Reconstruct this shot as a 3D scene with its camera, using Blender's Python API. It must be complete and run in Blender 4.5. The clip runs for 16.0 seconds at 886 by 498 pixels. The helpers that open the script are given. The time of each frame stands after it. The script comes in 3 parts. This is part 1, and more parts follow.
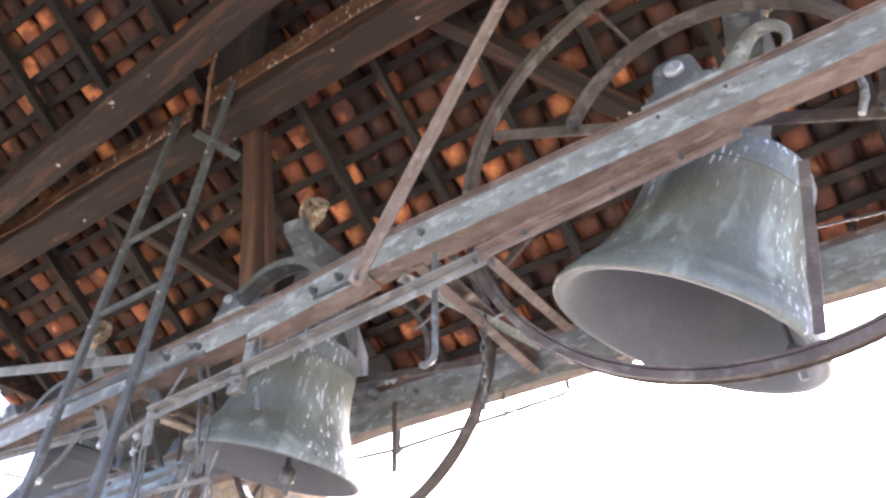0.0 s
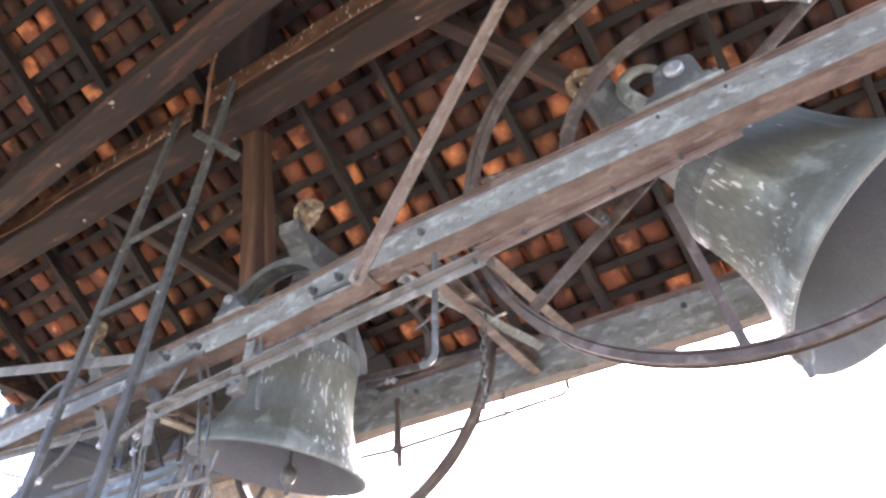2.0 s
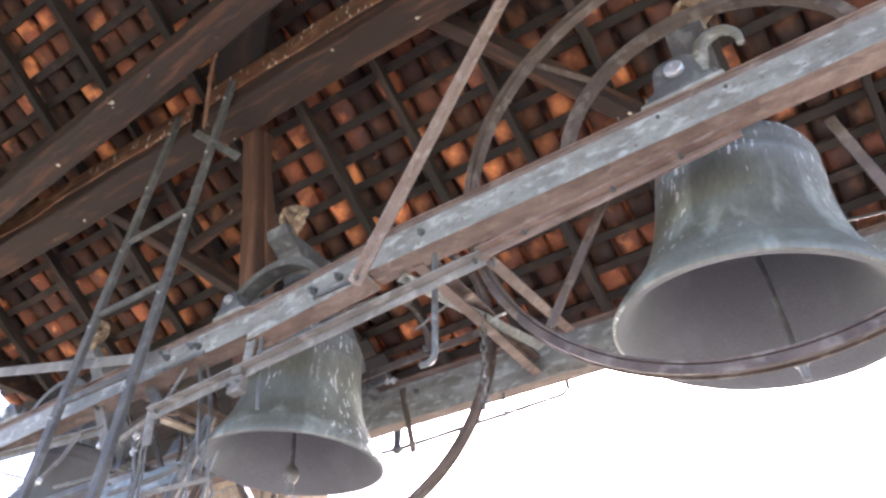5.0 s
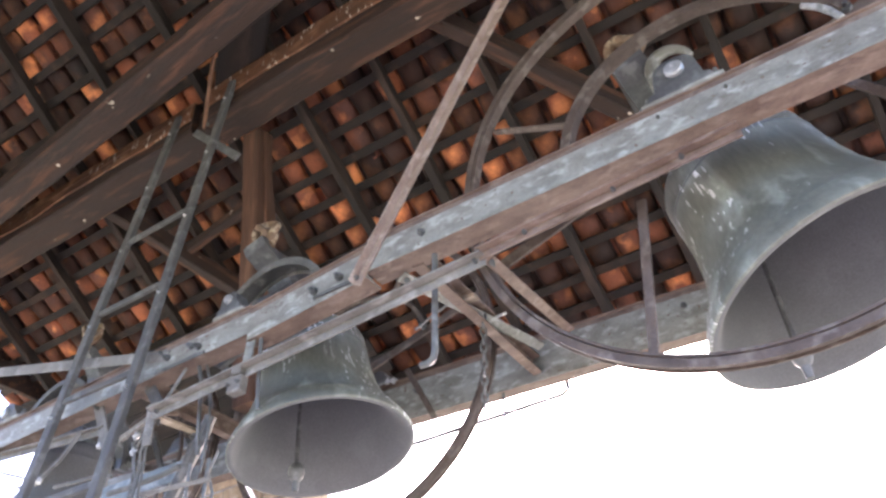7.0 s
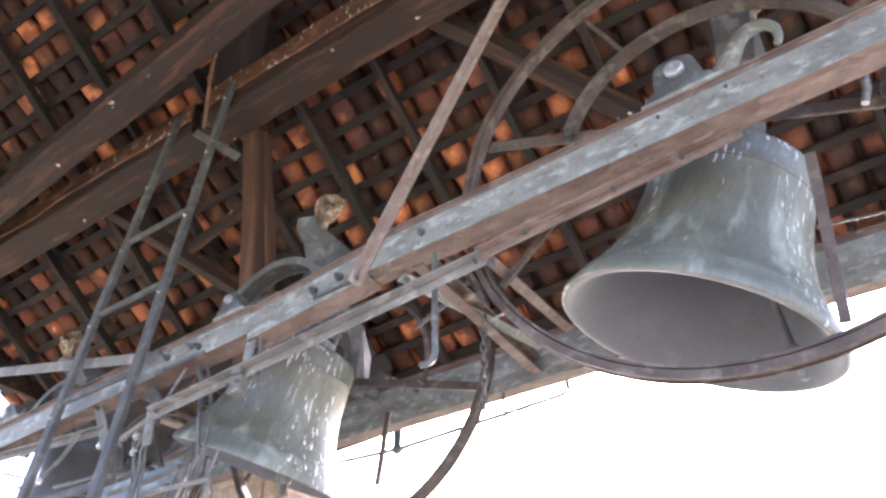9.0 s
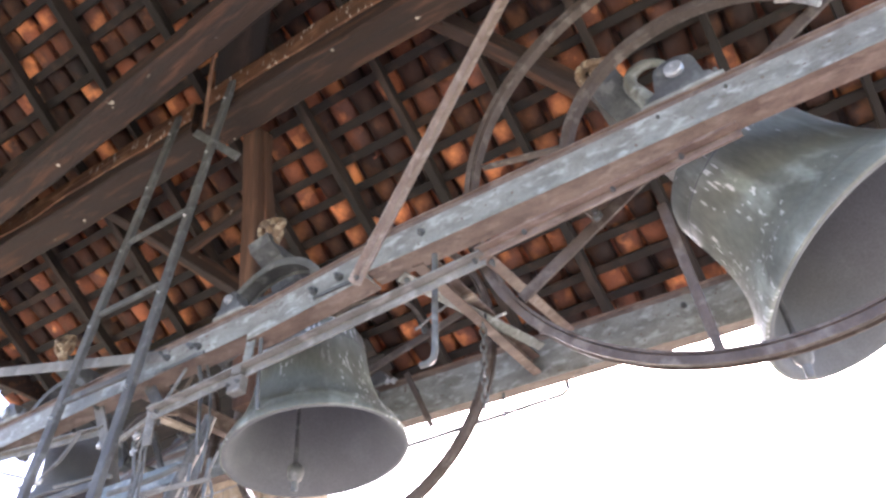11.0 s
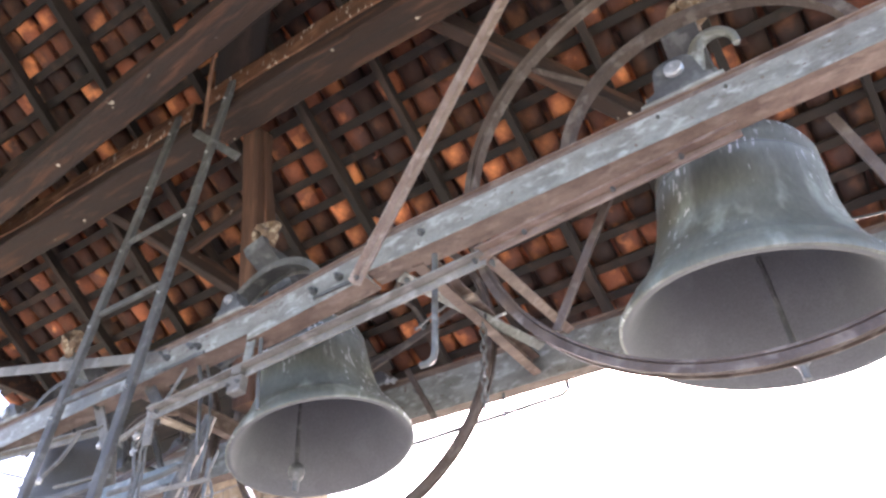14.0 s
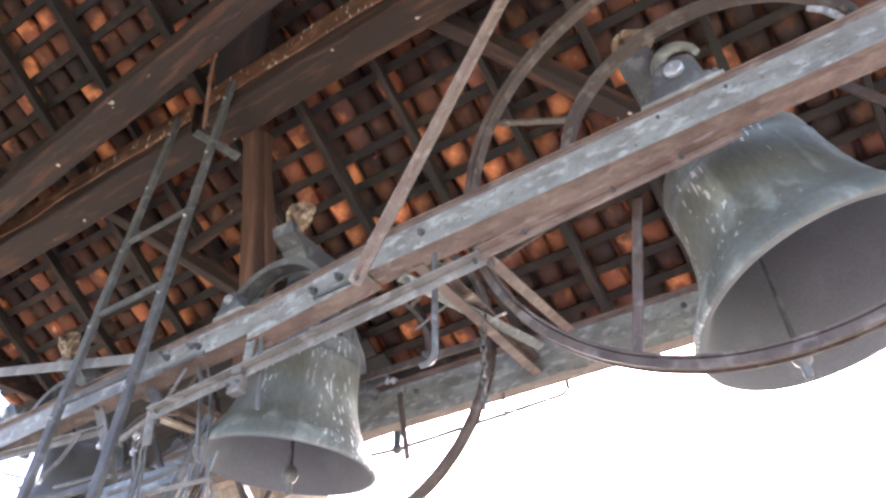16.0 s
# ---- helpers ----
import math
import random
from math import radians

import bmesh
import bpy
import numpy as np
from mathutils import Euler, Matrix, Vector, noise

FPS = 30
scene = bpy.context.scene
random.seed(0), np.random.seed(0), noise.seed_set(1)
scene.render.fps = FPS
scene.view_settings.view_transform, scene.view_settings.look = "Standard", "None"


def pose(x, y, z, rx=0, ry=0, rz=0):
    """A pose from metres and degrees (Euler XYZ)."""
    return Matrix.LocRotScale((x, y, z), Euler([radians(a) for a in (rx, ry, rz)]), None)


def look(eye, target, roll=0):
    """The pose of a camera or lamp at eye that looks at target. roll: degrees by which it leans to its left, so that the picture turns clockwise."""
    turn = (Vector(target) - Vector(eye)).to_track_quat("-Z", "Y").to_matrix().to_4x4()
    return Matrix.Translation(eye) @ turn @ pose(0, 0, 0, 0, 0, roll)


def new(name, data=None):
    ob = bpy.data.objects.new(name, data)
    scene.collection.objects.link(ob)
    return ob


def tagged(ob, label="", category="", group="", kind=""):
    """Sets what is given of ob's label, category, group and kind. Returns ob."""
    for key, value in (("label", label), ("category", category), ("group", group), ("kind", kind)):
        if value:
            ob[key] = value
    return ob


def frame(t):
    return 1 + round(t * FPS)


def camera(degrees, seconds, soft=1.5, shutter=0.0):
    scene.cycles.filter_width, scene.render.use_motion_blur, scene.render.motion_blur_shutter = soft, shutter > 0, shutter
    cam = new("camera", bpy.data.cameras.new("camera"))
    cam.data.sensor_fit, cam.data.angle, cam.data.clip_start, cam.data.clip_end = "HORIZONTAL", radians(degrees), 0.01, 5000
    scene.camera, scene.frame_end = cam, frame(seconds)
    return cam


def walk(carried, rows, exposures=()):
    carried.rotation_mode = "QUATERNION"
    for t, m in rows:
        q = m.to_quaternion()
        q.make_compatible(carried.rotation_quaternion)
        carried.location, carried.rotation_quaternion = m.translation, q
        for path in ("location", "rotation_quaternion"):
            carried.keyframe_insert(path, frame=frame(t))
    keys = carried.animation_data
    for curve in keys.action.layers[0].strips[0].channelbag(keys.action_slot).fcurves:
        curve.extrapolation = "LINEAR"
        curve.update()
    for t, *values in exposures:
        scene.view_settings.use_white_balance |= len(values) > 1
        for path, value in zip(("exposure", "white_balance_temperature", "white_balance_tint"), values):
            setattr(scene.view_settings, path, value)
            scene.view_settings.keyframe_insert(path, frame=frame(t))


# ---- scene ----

EYE = 1.6                      # height of the eye above the belfry floor


def at(x, y, h):
    """A place, its height counted from the eye."""
    return Vector((x, y, h + EYE))


# ---- camera ----
cam = camera(61.354, 16.0, soft=2.7, shutter=0.25)
VIEW = look(at(0, 0, 0), at(-0.387 * 4, 0.666 * 4, 0.638 * 4), -3.635)
walk(cam, [(0, VIEW), (16, VIEW)], [(0, 3.18, 5700, 30), (16, 3.18, 5700, 30)])

# ---- light ----
world = bpy.data.worlds.new("sky")
scene.world = world
world.use_nodes = True
wn, wl = world.node_tree.nodes, world.node_tree.links
sky = wn.new("ShaderNodeTexSky")
sky.sky_type, sky.sun_disc = "NISHITA", False
sky.sun_elevation, sky.sun_rotation = radians(31), radians(-13)
sky.air_density, sky.dust_density = 1.0, 4.0
wn["Background"].inputs["Strength"].default_value = 0.15
wl.new(sky.outputs[0], wn["Background"].inputs["Color"])
sun = new("sun", bpy.data.lights.new("sun", "SUN"))
sun.data.energy, sun.data.angle, sun.data.color = 4.5, radians(0.5), (1.0, 0.94, 0.85)
sun.matrix_world = look((0, 0, 12), Vector((0, 0, 12)) - Vector((-1.05, 4.5, 2.72)))


# ---- materials ----
def material(name, base, rough=0.6, metal=0.0, dark=None, light=None, scale=6.0, fine=60.0, bump=0.15, rand=0.0,
             stretch=(1, 1, 1), speck=None, speck_at=0.68, speck_scale=12.0, speck_stretch=(1, 1, 1), rand_steep=1.0):
    """Base colour broken by stains (dark) and bare or dusty patches (light), with fine grain and relief."""
    m = bpy.data.materials.new(name)
    m.use_nodes = True
    n, l = m.node_tree.nodes, m.node_tree.links
    b = n["Principled BSDF"]
    b.inputs["Metallic"].default_value = metal
    co = n.new("ShaderNodeTexCoord")
    mp = n.new("ShaderNodeMapping")
    mp.inputs["Scale"].default_value = stretch
    l.new(co.outputs["Object"], mp.inputs["Vector"])

    def noise_node(sc, detail=6.0):
        t = n.new("ShaderNodeTexNoise")
        t.inputs["Scale"].default_value, t.inputs["Detail"].default_value = sc, detail
        l.new(mp.outputs[0], t.inputs["Vector"])
        return t

    def mix(fac, a, c, kind="MIX"):
        x = n.new("ShaderNodeMix")
        x.data_type, x.blend_type = "RGBA", kind
        for s, v in ((0, fac), (6, a), (7, c)):
            if hasattr(v, "links"):
                l.new(v, x.inputs[s])
            elif s == 0:
                x.inputs[s].default_value = v
            else:
                x.inputs[s].default_value = (*v, 1)
        return x.outputs[2]

    def ramp(src, lo, hi):
        r = n.new("ShaderNodeMapRange")
        r.inputs["From Min"].default_value, r.inputs["From Max"].default_value = lo, hi
        l.new(src, r.inputs["Value"])
        return r.outputs[0]

    big, small = noise_node(scale), noise_node(fine, 4.0)
    col = mix(ramp(big.outputs[0], 0.35, 0.62), dark or tuple(0.55 * v for v in base), base)
    if light:
        other = noise_node(scale * 1.7, 8.0)
        col = mix(ramp(other.outputs[0], 0.53, 0.66), col, light)
    col = mix(0.35, col, small.outputs[0], "OVERLAY")
    if speck:
        mp2 = n.new("ShaderNodeMapping")
        mp2.inputs["Scale"].default_value = speck_stretch
        l.new(co.outputs["Object"], mp2.inputs["Vector"])
        drip, patch = noise_node(speck_scale, 2.0), noise_node(3.0, 2.0)
        l.new(mp2.outputs[0], drip.inputs["Vector"])
        both = n.new("ShaderNodeMath")
        both.operation = "MULTIPLY"
        l.new(ramp(drip.outputs[0], speck_at, speck_at + 0.04), both.inputs[0])
        l.new(ramp(patch.outputs[0], 0.44, 0.54), both.inputs[1])
        col = mix(both.outputs[0], col, speck)
    if rand:
        info = n.new("ShaderNodeObjectInfo")
        geo = n.new("ShaderNodeNewGeometry")
        add = n.new("ShaderNodeMath")
        l.new(info.outputs["Random"], add.inputs[0])
        l.new(geo.outputs["Random Per Island"], add.inputs[1])
        wrap = n.new("ShaderNodeMath")
        wrap.operation = "FRACT"
        l.new(add.outputs[0], wrap.inputs[0])
        hsv = n.new("ShaderNodeHueSaturation")
        r2 = n.new("ShaderNodeMapRange")
        r2.inputs["To Min"].default_value, r2.inputs["To Max"].default_value = 1 - rand, 1 + rand * rand_steep
        steep = n.new("ShaderNodeMath")
        steep.operation = "POWER"
        steep.inputs[1].default_value = rand_steep
        l.new(wrap.outputs[0], steep.inputs[0])
        l.new(steep.outputs[0], r2.inputs["Value"])
        l.new(r2.outputs[0], hsv.inputs["Value"])
        l.new(col, hsv.inputs["Color"])
        col = hsv.outputs[0]
    l.new(col, b.inputs["Base Color"])
    rr = n.new("ShaderNodeMapRange")
    rr.inputs["To Min"].default_value, rr.inputs["To Max"].default_value = max(0.05, rough - 0.15), min(1, rough + 0.15)
    l.new(big.outputs[0], rr.inputs["Value"])
    l.new(rr.outputs[0], b.inputs["Roughness"])
    if bump:
        bp = n.new("ShaderNodeBump")
        bp.inputs["Strength"].default_value, bp.inputs["Distance"].default_value = bump, 0.01
        l.new(small.outputs[0], bp.inputs["Height"])
        l.new(bp.outputs[0], b.inputs["Normal"])
    return m


BRONZE = material("weathered_bronze", (0.225, 0.238, 0.2), 0.48, 0.2, (0.135, 0.143, 0.117), (0.33, 0.365, 0.315), 4, 60, 0.2, stretch=(1, 1, 0.3), speck=(0.82, 0.83, 0.82), speck_at=0.61, speck_scale=56, speck_stretch=(1, 1, 0.2))
ZINC_BRIGHT = material("bright_plated_steel", (0.45, 0.46, 0.45), 0.35, 0.5, (0.3, 0.31, 0.3), (0.62, 0.62, 0.61), 20, 90, 0.05)
# Darker copy of the bronze: shade painted into bell insides and the small bell.
BRONZE_SHADED = material("shaded_bronze", (0.13, 0.134, 0.132), 0.7, 0.1, (0.114, 0.117, 0.115), (0.144, 0.148, 0.146), 3, 120, 0.05)
STEEL = material("worn_grey_steel", (0.25, 0.255, 0.222), 0.5, 0.15, (0.16, 0.155, 0.13), (0.37, 0.38, 0.345), 15, 150, 0.4, stretch=(0.5, 1, 1), speck=(0.13, 0.085, 0.06), speck_at=0.66, speck_scale=45)
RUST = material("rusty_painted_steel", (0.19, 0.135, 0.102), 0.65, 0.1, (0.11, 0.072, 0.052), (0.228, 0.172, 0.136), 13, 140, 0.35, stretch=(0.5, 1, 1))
WHEEL = material("dark_rusted_wheel_iron", (0.115, 0.088, 0.07), 0.6, 0.2, (0.07, 0.05, 0.038), (0.17, 0.14, 0.115), 9, 90, 0.3)
LADDER = material("dull_dark_galvanised_steel", (0.095, 0.094, 0.086), 0.65, 0.0, (0.06, 0.06, 0.056), (0.14, 0.141, 0.133), 9, 90, 0.12)
PALE_RUST = material("pale_brown_primed_steel", (0.3, 0.232, 0.185), 0.6, 0.1, (0.19, 0.135, 0.1), (0.4, 0.33, 0.275), 8, 110, 0.3, stretch=(0.7, 1, 1))
DULL = material("dull_brownish_grey_steel", (0.205, 0.195, 0.168), 0.55, 0.12, (0.13, 0.12, 0.1), (0.29, 0.28, 0.25), 8, 110, 0.3, stretch=(0.7, 1, 1))
BLUE_STEEL = material("faded_blue_painted_steel", (0.2, 0.255, 0.29), 0.6, 0.0, (0.13, 0.16, 0.18), (0.3, 0.35, 0.38), 9, 80, 0.2)
IRON = material("dark_cast_iron", (0.105, 0.108, 0.103), 0.5, 0.25, (0.065, 0.065, 0.064), (0.165, 0.165, 0.156), 8, 60, 0.2)
ZINC = material("galvanised_steel", (0.135, 0.137, 0.125), 0.5, 0.2, (0.095, 0.093, 0.082), (0.195, 0.197, 0.182), 8, 90, 0.08)
OAK = material("old_stained_timber", (0.027, 0.0115, 0.0065), 0.8, 0.0, (0.013, 0.006, 0.004), (0.07, 0.028, 0.013), 7, 60, 0.6, stretch=(0.22, 1.6, 1.6), speck=(0.5, 0.44, 0.36), speck_at=0.73, speck_scale=9)
REDWOOD = material("reddish_planed_timber", (0.1, 0.045, 0.023), 0.75, 0.0, (0.05, 0.023, 0.013), (0.17, 0.085, 0.045), 3, 40, 0.3, stretch=(0.2, 1.6, 1.6))
PALEWOOD = material("bare_dry_wood", (0.3, 0.24, 0.17), 0.8, 0.0, (0.2, 0.155, 0.11), (0.4, 0.33, 0.25), 6, 50, 0.3, stretch=(0.3, 1, 1))
# Orange pale tone is sunlight painted on the purlin edge; specks are droppings.
LIT_EDGE = material("sunlit_timber_edge", (0.155, 0.068, 0.029), 0.85, 0.0, (0.075, 0.033, 0.016), (0.25, 0.125, 0.06), 5, 40, 0.4, stretch=(0.5, 1, 1), speck=(0.6, 0.5, 0.38), speck_at=0.62, speck_scale=40, speck_stretch=(1, 1, 0.25))
# Near-black sawn wood; on the eave boards and wide brace it paints shade.
DARK_SAWN = material("near_black_sawn_wood", (0.017, 0.011, 0.008), 0.85, 0.0, (0.009, 0.006, 0.005), (0.034, 0.02, 0.014), 4, 50, 0.3, stretch=(0.3, 1.5, 1.5))
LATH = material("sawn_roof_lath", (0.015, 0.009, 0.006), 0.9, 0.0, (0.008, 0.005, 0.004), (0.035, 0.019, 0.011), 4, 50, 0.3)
TILE = material("terracotta_tile", (0.135, 0.041, 0.016), 0.8, 0.0, (0.04, 0.015, 0.01), (0.28, 0.1, 0.033), 3.0, 60, 0.25, rand=0.8, rand_steep=2.6)
STONE = material("ochre_stone", (0.5, 0.36, 0.22), 0.85, 0.0, (0.32, 0.22, 0.13), (0.6, 0.48, 0.34), 4, 30, 0.5, rand=0.15)
PLASTER = material("grey_mortar", (0.38, 0.34, 0.3), 0.9, 0.0, (0.25, 0.22, 0.2), (0.5, 0.46, 0.42), 3, 40, 0.4)
CONCRETE = material("worn_concrete", (0.25, 0.24, 0.225), 0.9, 0.0, (0.17, 0.16, 0.15), (0.32, 0.31, 0.295), 2, 40, 0.2)
RUSTY_IRON = material("rusty_cast_iron", (0.26, 0.17, 0.1), 0.7, 0.2, (0.12, 0.08, 0.05), (0.45, 0.36, 0.24), 14, 80, 0.4)
FIELD = material("distant_fields", (0.2, 0.2, 0.12), 0.95, 0.0, (0.1, 0.12, 0.06), (0.3, 0.27, 0.18), 0.02, 0.5, 0.0)


# ---- mesh helpers ----
def part(name, bm, mat, parent=None, label="", smooth=False):
    me = bpy.data.meshes.new(name)
    bmesh.ops.recalc_face_normals(bm, faces=bm.faces)
    bm.to_mesh(me)
    bm.free()
    me.materials.append(mat)
    if smooth:
        for f in me.polygons:
            f.use_smooth = True
        me.set_sharp_from_angle(angle=radians(35))
    ob = new(name, me)
    if parent:
        ob.parent = parent
    if label:
        tagged(ob, label)
    return ob


def thing(name, label, category, group="", place=None, kind=""):
    ob = new(name)
    ob.empty_display_size = 0.1
    if place is not None:
        ob.matrix_world = place if isinstance(place, Matrix) else Matrix.Translation(place)
    return tagged(ob, label, category, group, kind)


def brick_shape(bm, size, m, bevel=0.004):
    r = bmesh.ops.create_cube(bm, size=1.0, matrix=m @ Matrix.Diagonal((*size, 1)))
    if bevel:
        edges = {e for v in r["verts"] for e in v.link_edges}
        bmesh.ops.bevel(bm, geom=list(edges), offset=bevel, segments=1, affect="EDGES")


def along(a, b, up=(0, 0, 1)):
    """A pose midway from a to b: X runs along, Z is as near up as can be."""
    a, b = Vector(a), Vector(b)
    x = (b - a).normalized()
    z = Vector(up)
    z = (z - x * z.dot(x)).normalized()
    y = z.cross(x)
    m = Matrix((x, y, z)).transposed().to_4x4()
    m.translation = (a + b) / 2
    return m, (b - a).length


def bar(bm, a, b, wide, high, up=(0, 0, 1), bevel=0.004):
    m, n = along(a, b, up)
    brick_shape(bm, (n, wide, high), m, bevel)


def section(bm, a, b, outline, up=(0, 0, 1)):
    """An outline of (y, z) points drawn from a to b."""
    m, n = along(a, b, up)
    ends = [[bm.verts.new(m @ Vector((s * n / 2, y, z))) for y, z in outline] for s in (-1, 1)]
    k = len(outline)
    for i in range(k):
        bm.faces.new((ends[0][i], ends[0][(i + 1) % k], ends[1][(i + 1) % k], ends[1][i]))
    bm.faces.new(ends[0][::-1])
    bm.faces.new(ends[1])


def channel_outline(w, h, t):
    """A channel open to -y, its back at y = 0."""
    return [(0, -h / 2), (0, h / 2), (-w, h / 2), (-w, h / 2 - t), (-t, h / 2 - t * 1.3), (-t, -h / 2 + t * 1.3), (-w, -h / 2 + t), (-w, -h / 2)]


def angle_outline(w, t):
    return [(0, 0), (-w, 0), (-w, -t), (-t, -t), (-t, -w), (0, -w)]


def tube(bm, pts, r, seg=10, closed=False):
    pts = [Vector(q) for q in pts]
    rings, k = [], len(pts)
    side = None
    for i, q in enumerate(pts):
        a = pts[i - 1] if i or closed else q
        c = pts[(i + 1) % k] if i < k - 1 or closed else q
        d = (c - a).normalized()
        if side is None:
            side = d.orthogonal().normalized()
        side = (side - d * side.dot(d)).normalized()
        other = d.cross(side)
        rr = r[i] if isinstance(r, (list, tuple)) else r
        rings.append([bm.verts.new(q + rr * (math.cos(2 * math.pi * j / seg) * side + math.sin(2 * math.pi * j / seg) * other)) for j in range(seg)])
    for i in range(k if closed else k - 1):
        a, c = rings[i], rings[(i + 1) % k]
        for j in range(seg):
            bm.faces.new((a[j], a[(j + 1) % seg], c[(j + 1) % seg], c[j]))
    if not closed:
        bm.faces.new(rings[0][::-1])
        bm.faces.new(rings[-1])


def lathe(bm, profile, seg=48, m=Matrix()):
    """(radius, height) pairs turned about Z."""
    rings = []
    for r, z in profile:
        if r < 1e-6:
            rings.append([bm.verts.new(m @ Vector((0, 0, z)))])
        else:
            rings.append([bm.verts.new(m @ Vector((r * math.cos(2 * math.pi * j / seg), r * math.sin(2 * math.pi * j / seg), z))) for j in range(seg)])
    for a, c in zip(rings, rings[1:]):
        for j in range(seg):
            k = (j + 1) % seg
            if len(a) == 1 and len(c) == 1:
                continue
            if len(a) == 1:
                bm.faces.new((a[0], c[j], c[k]))
            elif len(c) == 1:
                bm.faces.new((a[j], a[k], c[0]))
            else:
                bm.faces.new((a[j], a[k], c[k], c[j]))


def hoop(bm, r_in, r_out, depth, a0=0.0, a1=360.0, seg=96):
    """A flat ring or arc in the XZ plane about the origin, depth along Y."""
    full = a1 - a0 >= 360
    k = max(8, int(seg * (a1 - a0) / 360))
    rows = []
    for i in range(k if full else k + 1):
        a = radians(a0 + (a1 - a0) * i / k)
        rows.append([bm.verts.new((r * math.cos(a), y, r * math.sin(a))) for r, y in ((r_in, -depth / 2), (r_out, -depth / 2), (r_out, depth / 2), (r_in, depth / 2))])
    for i in range(len(rows) if full else len(rows) - 1):
        a, c = rows[i], rows[(i + 1) % len(rows)]
        for j in range(4):
            bm.faces.new((a[j], a[(j + 1) % 4], c[(j + 1) % 4], c[j]))
    if not full:
        bm.faces.new(rows[0])
        bm.faces.new(rows[-1][::-1])


def bolt(bm, p, d, r=0.018, h=0.02):
    """A hexagon head at p, standing off along d, with the end of its shank."""
    m = Vector(d).to_track_quat("Z", "Y").to_matrix().to_4x4()
    m.translation = Vector(p)
    bmesh.ops.create_cone(bm, segments=6, radius1=r, radius2=r * 0.93, depth=h, cap_ends=True, matrix=m @ Matrix.Translation((0, 0, h / 2)))
    bmesh.ops.create_cone(bm, segments=8, radius1=r * 0.5, radius2=r * 0.45, depth=h, cap_ends=True, matrix=m @ Matrix.Translation((0, 0, h * 1.4)))


# ---- setting: ground, floor, walls ----
ROOF_EAVE_Y, ROOF_EAVE_H, SLOPE = 4.4, 2.95, radians(34)
RIDGE_Y = 0.6
WEST, EAST = -6.9, 3.4


def roof_point(x, y, lift=0.0):
    """A place on the far slope's lath plane, lifted along its normal."""
    h = ROOF_EAVE_H + (ROOF_EAVE_Y - y) * math.tan(SLOPE)
    return at(x, y + lift * math.sin(SLOPE), h + lift * math.cos(SLOPE))


def solid(name, label, category, size, place, mat, bevel=0.01, kind="structure"):
    bm = bmesh.new()
    brick_shape(bm, size, Matrix(), bevel)
    ob = part(name, bm, mat)
    ob.location = place
    return tagged(ob, label, category, kind=kind)


def build_setting():
    bm = bmesh.new()
    bmesh.ops.create_grid(bm, x_segments=8, y_segments=8, size=2500, matrix=Matrix.Translation((0, 0, -18)))
    tagged(part("ground", bm, FIELD), "dry fields far below the open belfry", "ground", kind="structure")
    solid("floor", "pale concrete floor of the bell chamber", "floor", (11.0, 7.3, 0.25), (-1.75, 1.1, -0.125), CONCRETE)
    for name, size, place in (("wall_north", (6.8, 0.4, 0.9), (-0.55, 4.4, 0.45)), ("wall_south", (10.3, 0.4, 0.9), (-1.75, -2.3, 0.45)),
                              ("wall_west", (0.4, 6.3, 0.9), (-6.7, 1.05, 0.45)), ("wall_east", (0.4, 6.3, 0.9), (3.2, 1.05, 0.45))):
        solid(name, "low rendered parapet below the open sides", "wall", size, place, PLASTER)
    solid("wall_north_west", "rendered corner pier of the bell chamber", "pier", (1.6, 0.5, 4.36), (-5.8, 4.4, 2.18), PLASTER)
    for x, y in ((3.15, 4.4), (3.15, -2.3), (-6.65, -2.3)):
        solid("corner_pier", "rendered corner pier carrying the roof", "pier", (0.6, 0.5, 4.36 if y > 0 else 4.9), (x, y, 2.18 if y > 0 else 2.45), PLASTER)
    solid("wall_plate", "dark timber wall plate under the rafters", "timber", (10.6, 0.2, 0.12), (-1.75, 4.4, EYE + ROOF_EAVE_H - 0.21), OAK)
    solid("wall_plate", "dark timber wall plate under the rafters", "timber", (10.6, 0.2, 0.2), (-1.75, -2.2, EYE + 3.42), OAK)
    solid("lintel", "dark timber tie across the west opening", "timber", (0.06, 6.6, 0.24), (-6.47, 0.95, EYE + 3.685), OAK)
    bm = bmesh.new()                       # boards that close the west gable above its tie
    top = ROOF_EAVE_H + (ROOF_EAVE_Y - RIDGE_Y) * math.tan(SLOPE)
    v = [bm.verts.new(at(x, y, h)) for x in (-6.62, -6.58) for y, h in ((RIDGE_Y - 2.75, 3.75), (RIDGE_Y + 2.75, 3.75), (RIDGE_Y, top - 0.05))]
    for f in ((0, 1, 2), (5, 4, 3), (0, 3, 4, 1), (1, 4, 5, 2), (2, 5, 3, 0)):
        bm.faces.new([v[i] for i in f])
    tagged(part("gable_west", bm, OAK), "dark boarded gable under the roof", "gable", kind="structure")


build_setting()

# ---- steel bell frame ----
FRONT_Y, BACK_Y = 1.98, 3.145


def beam_outline(w, h):
    """A channel with its web to the south, flanges to the north, and a lipped top edge."""
    t = 0.013
    return [(0, -h / 2), (0, -h / 2 + t), (-w + t, -h / 2 + t * 1.3), (-w + t, h / 2 - t * 1.3), (0, h / 2 - t), (0, h / 2), (-w, h / 2),
            (-w, h / 2 - 0.007), (-w + 0.01, h / 2 - 0.009), (-w + 0.01, h / 2 - 0.04), (-w, h / 2 - 0.042), (-w, -h / 2)]


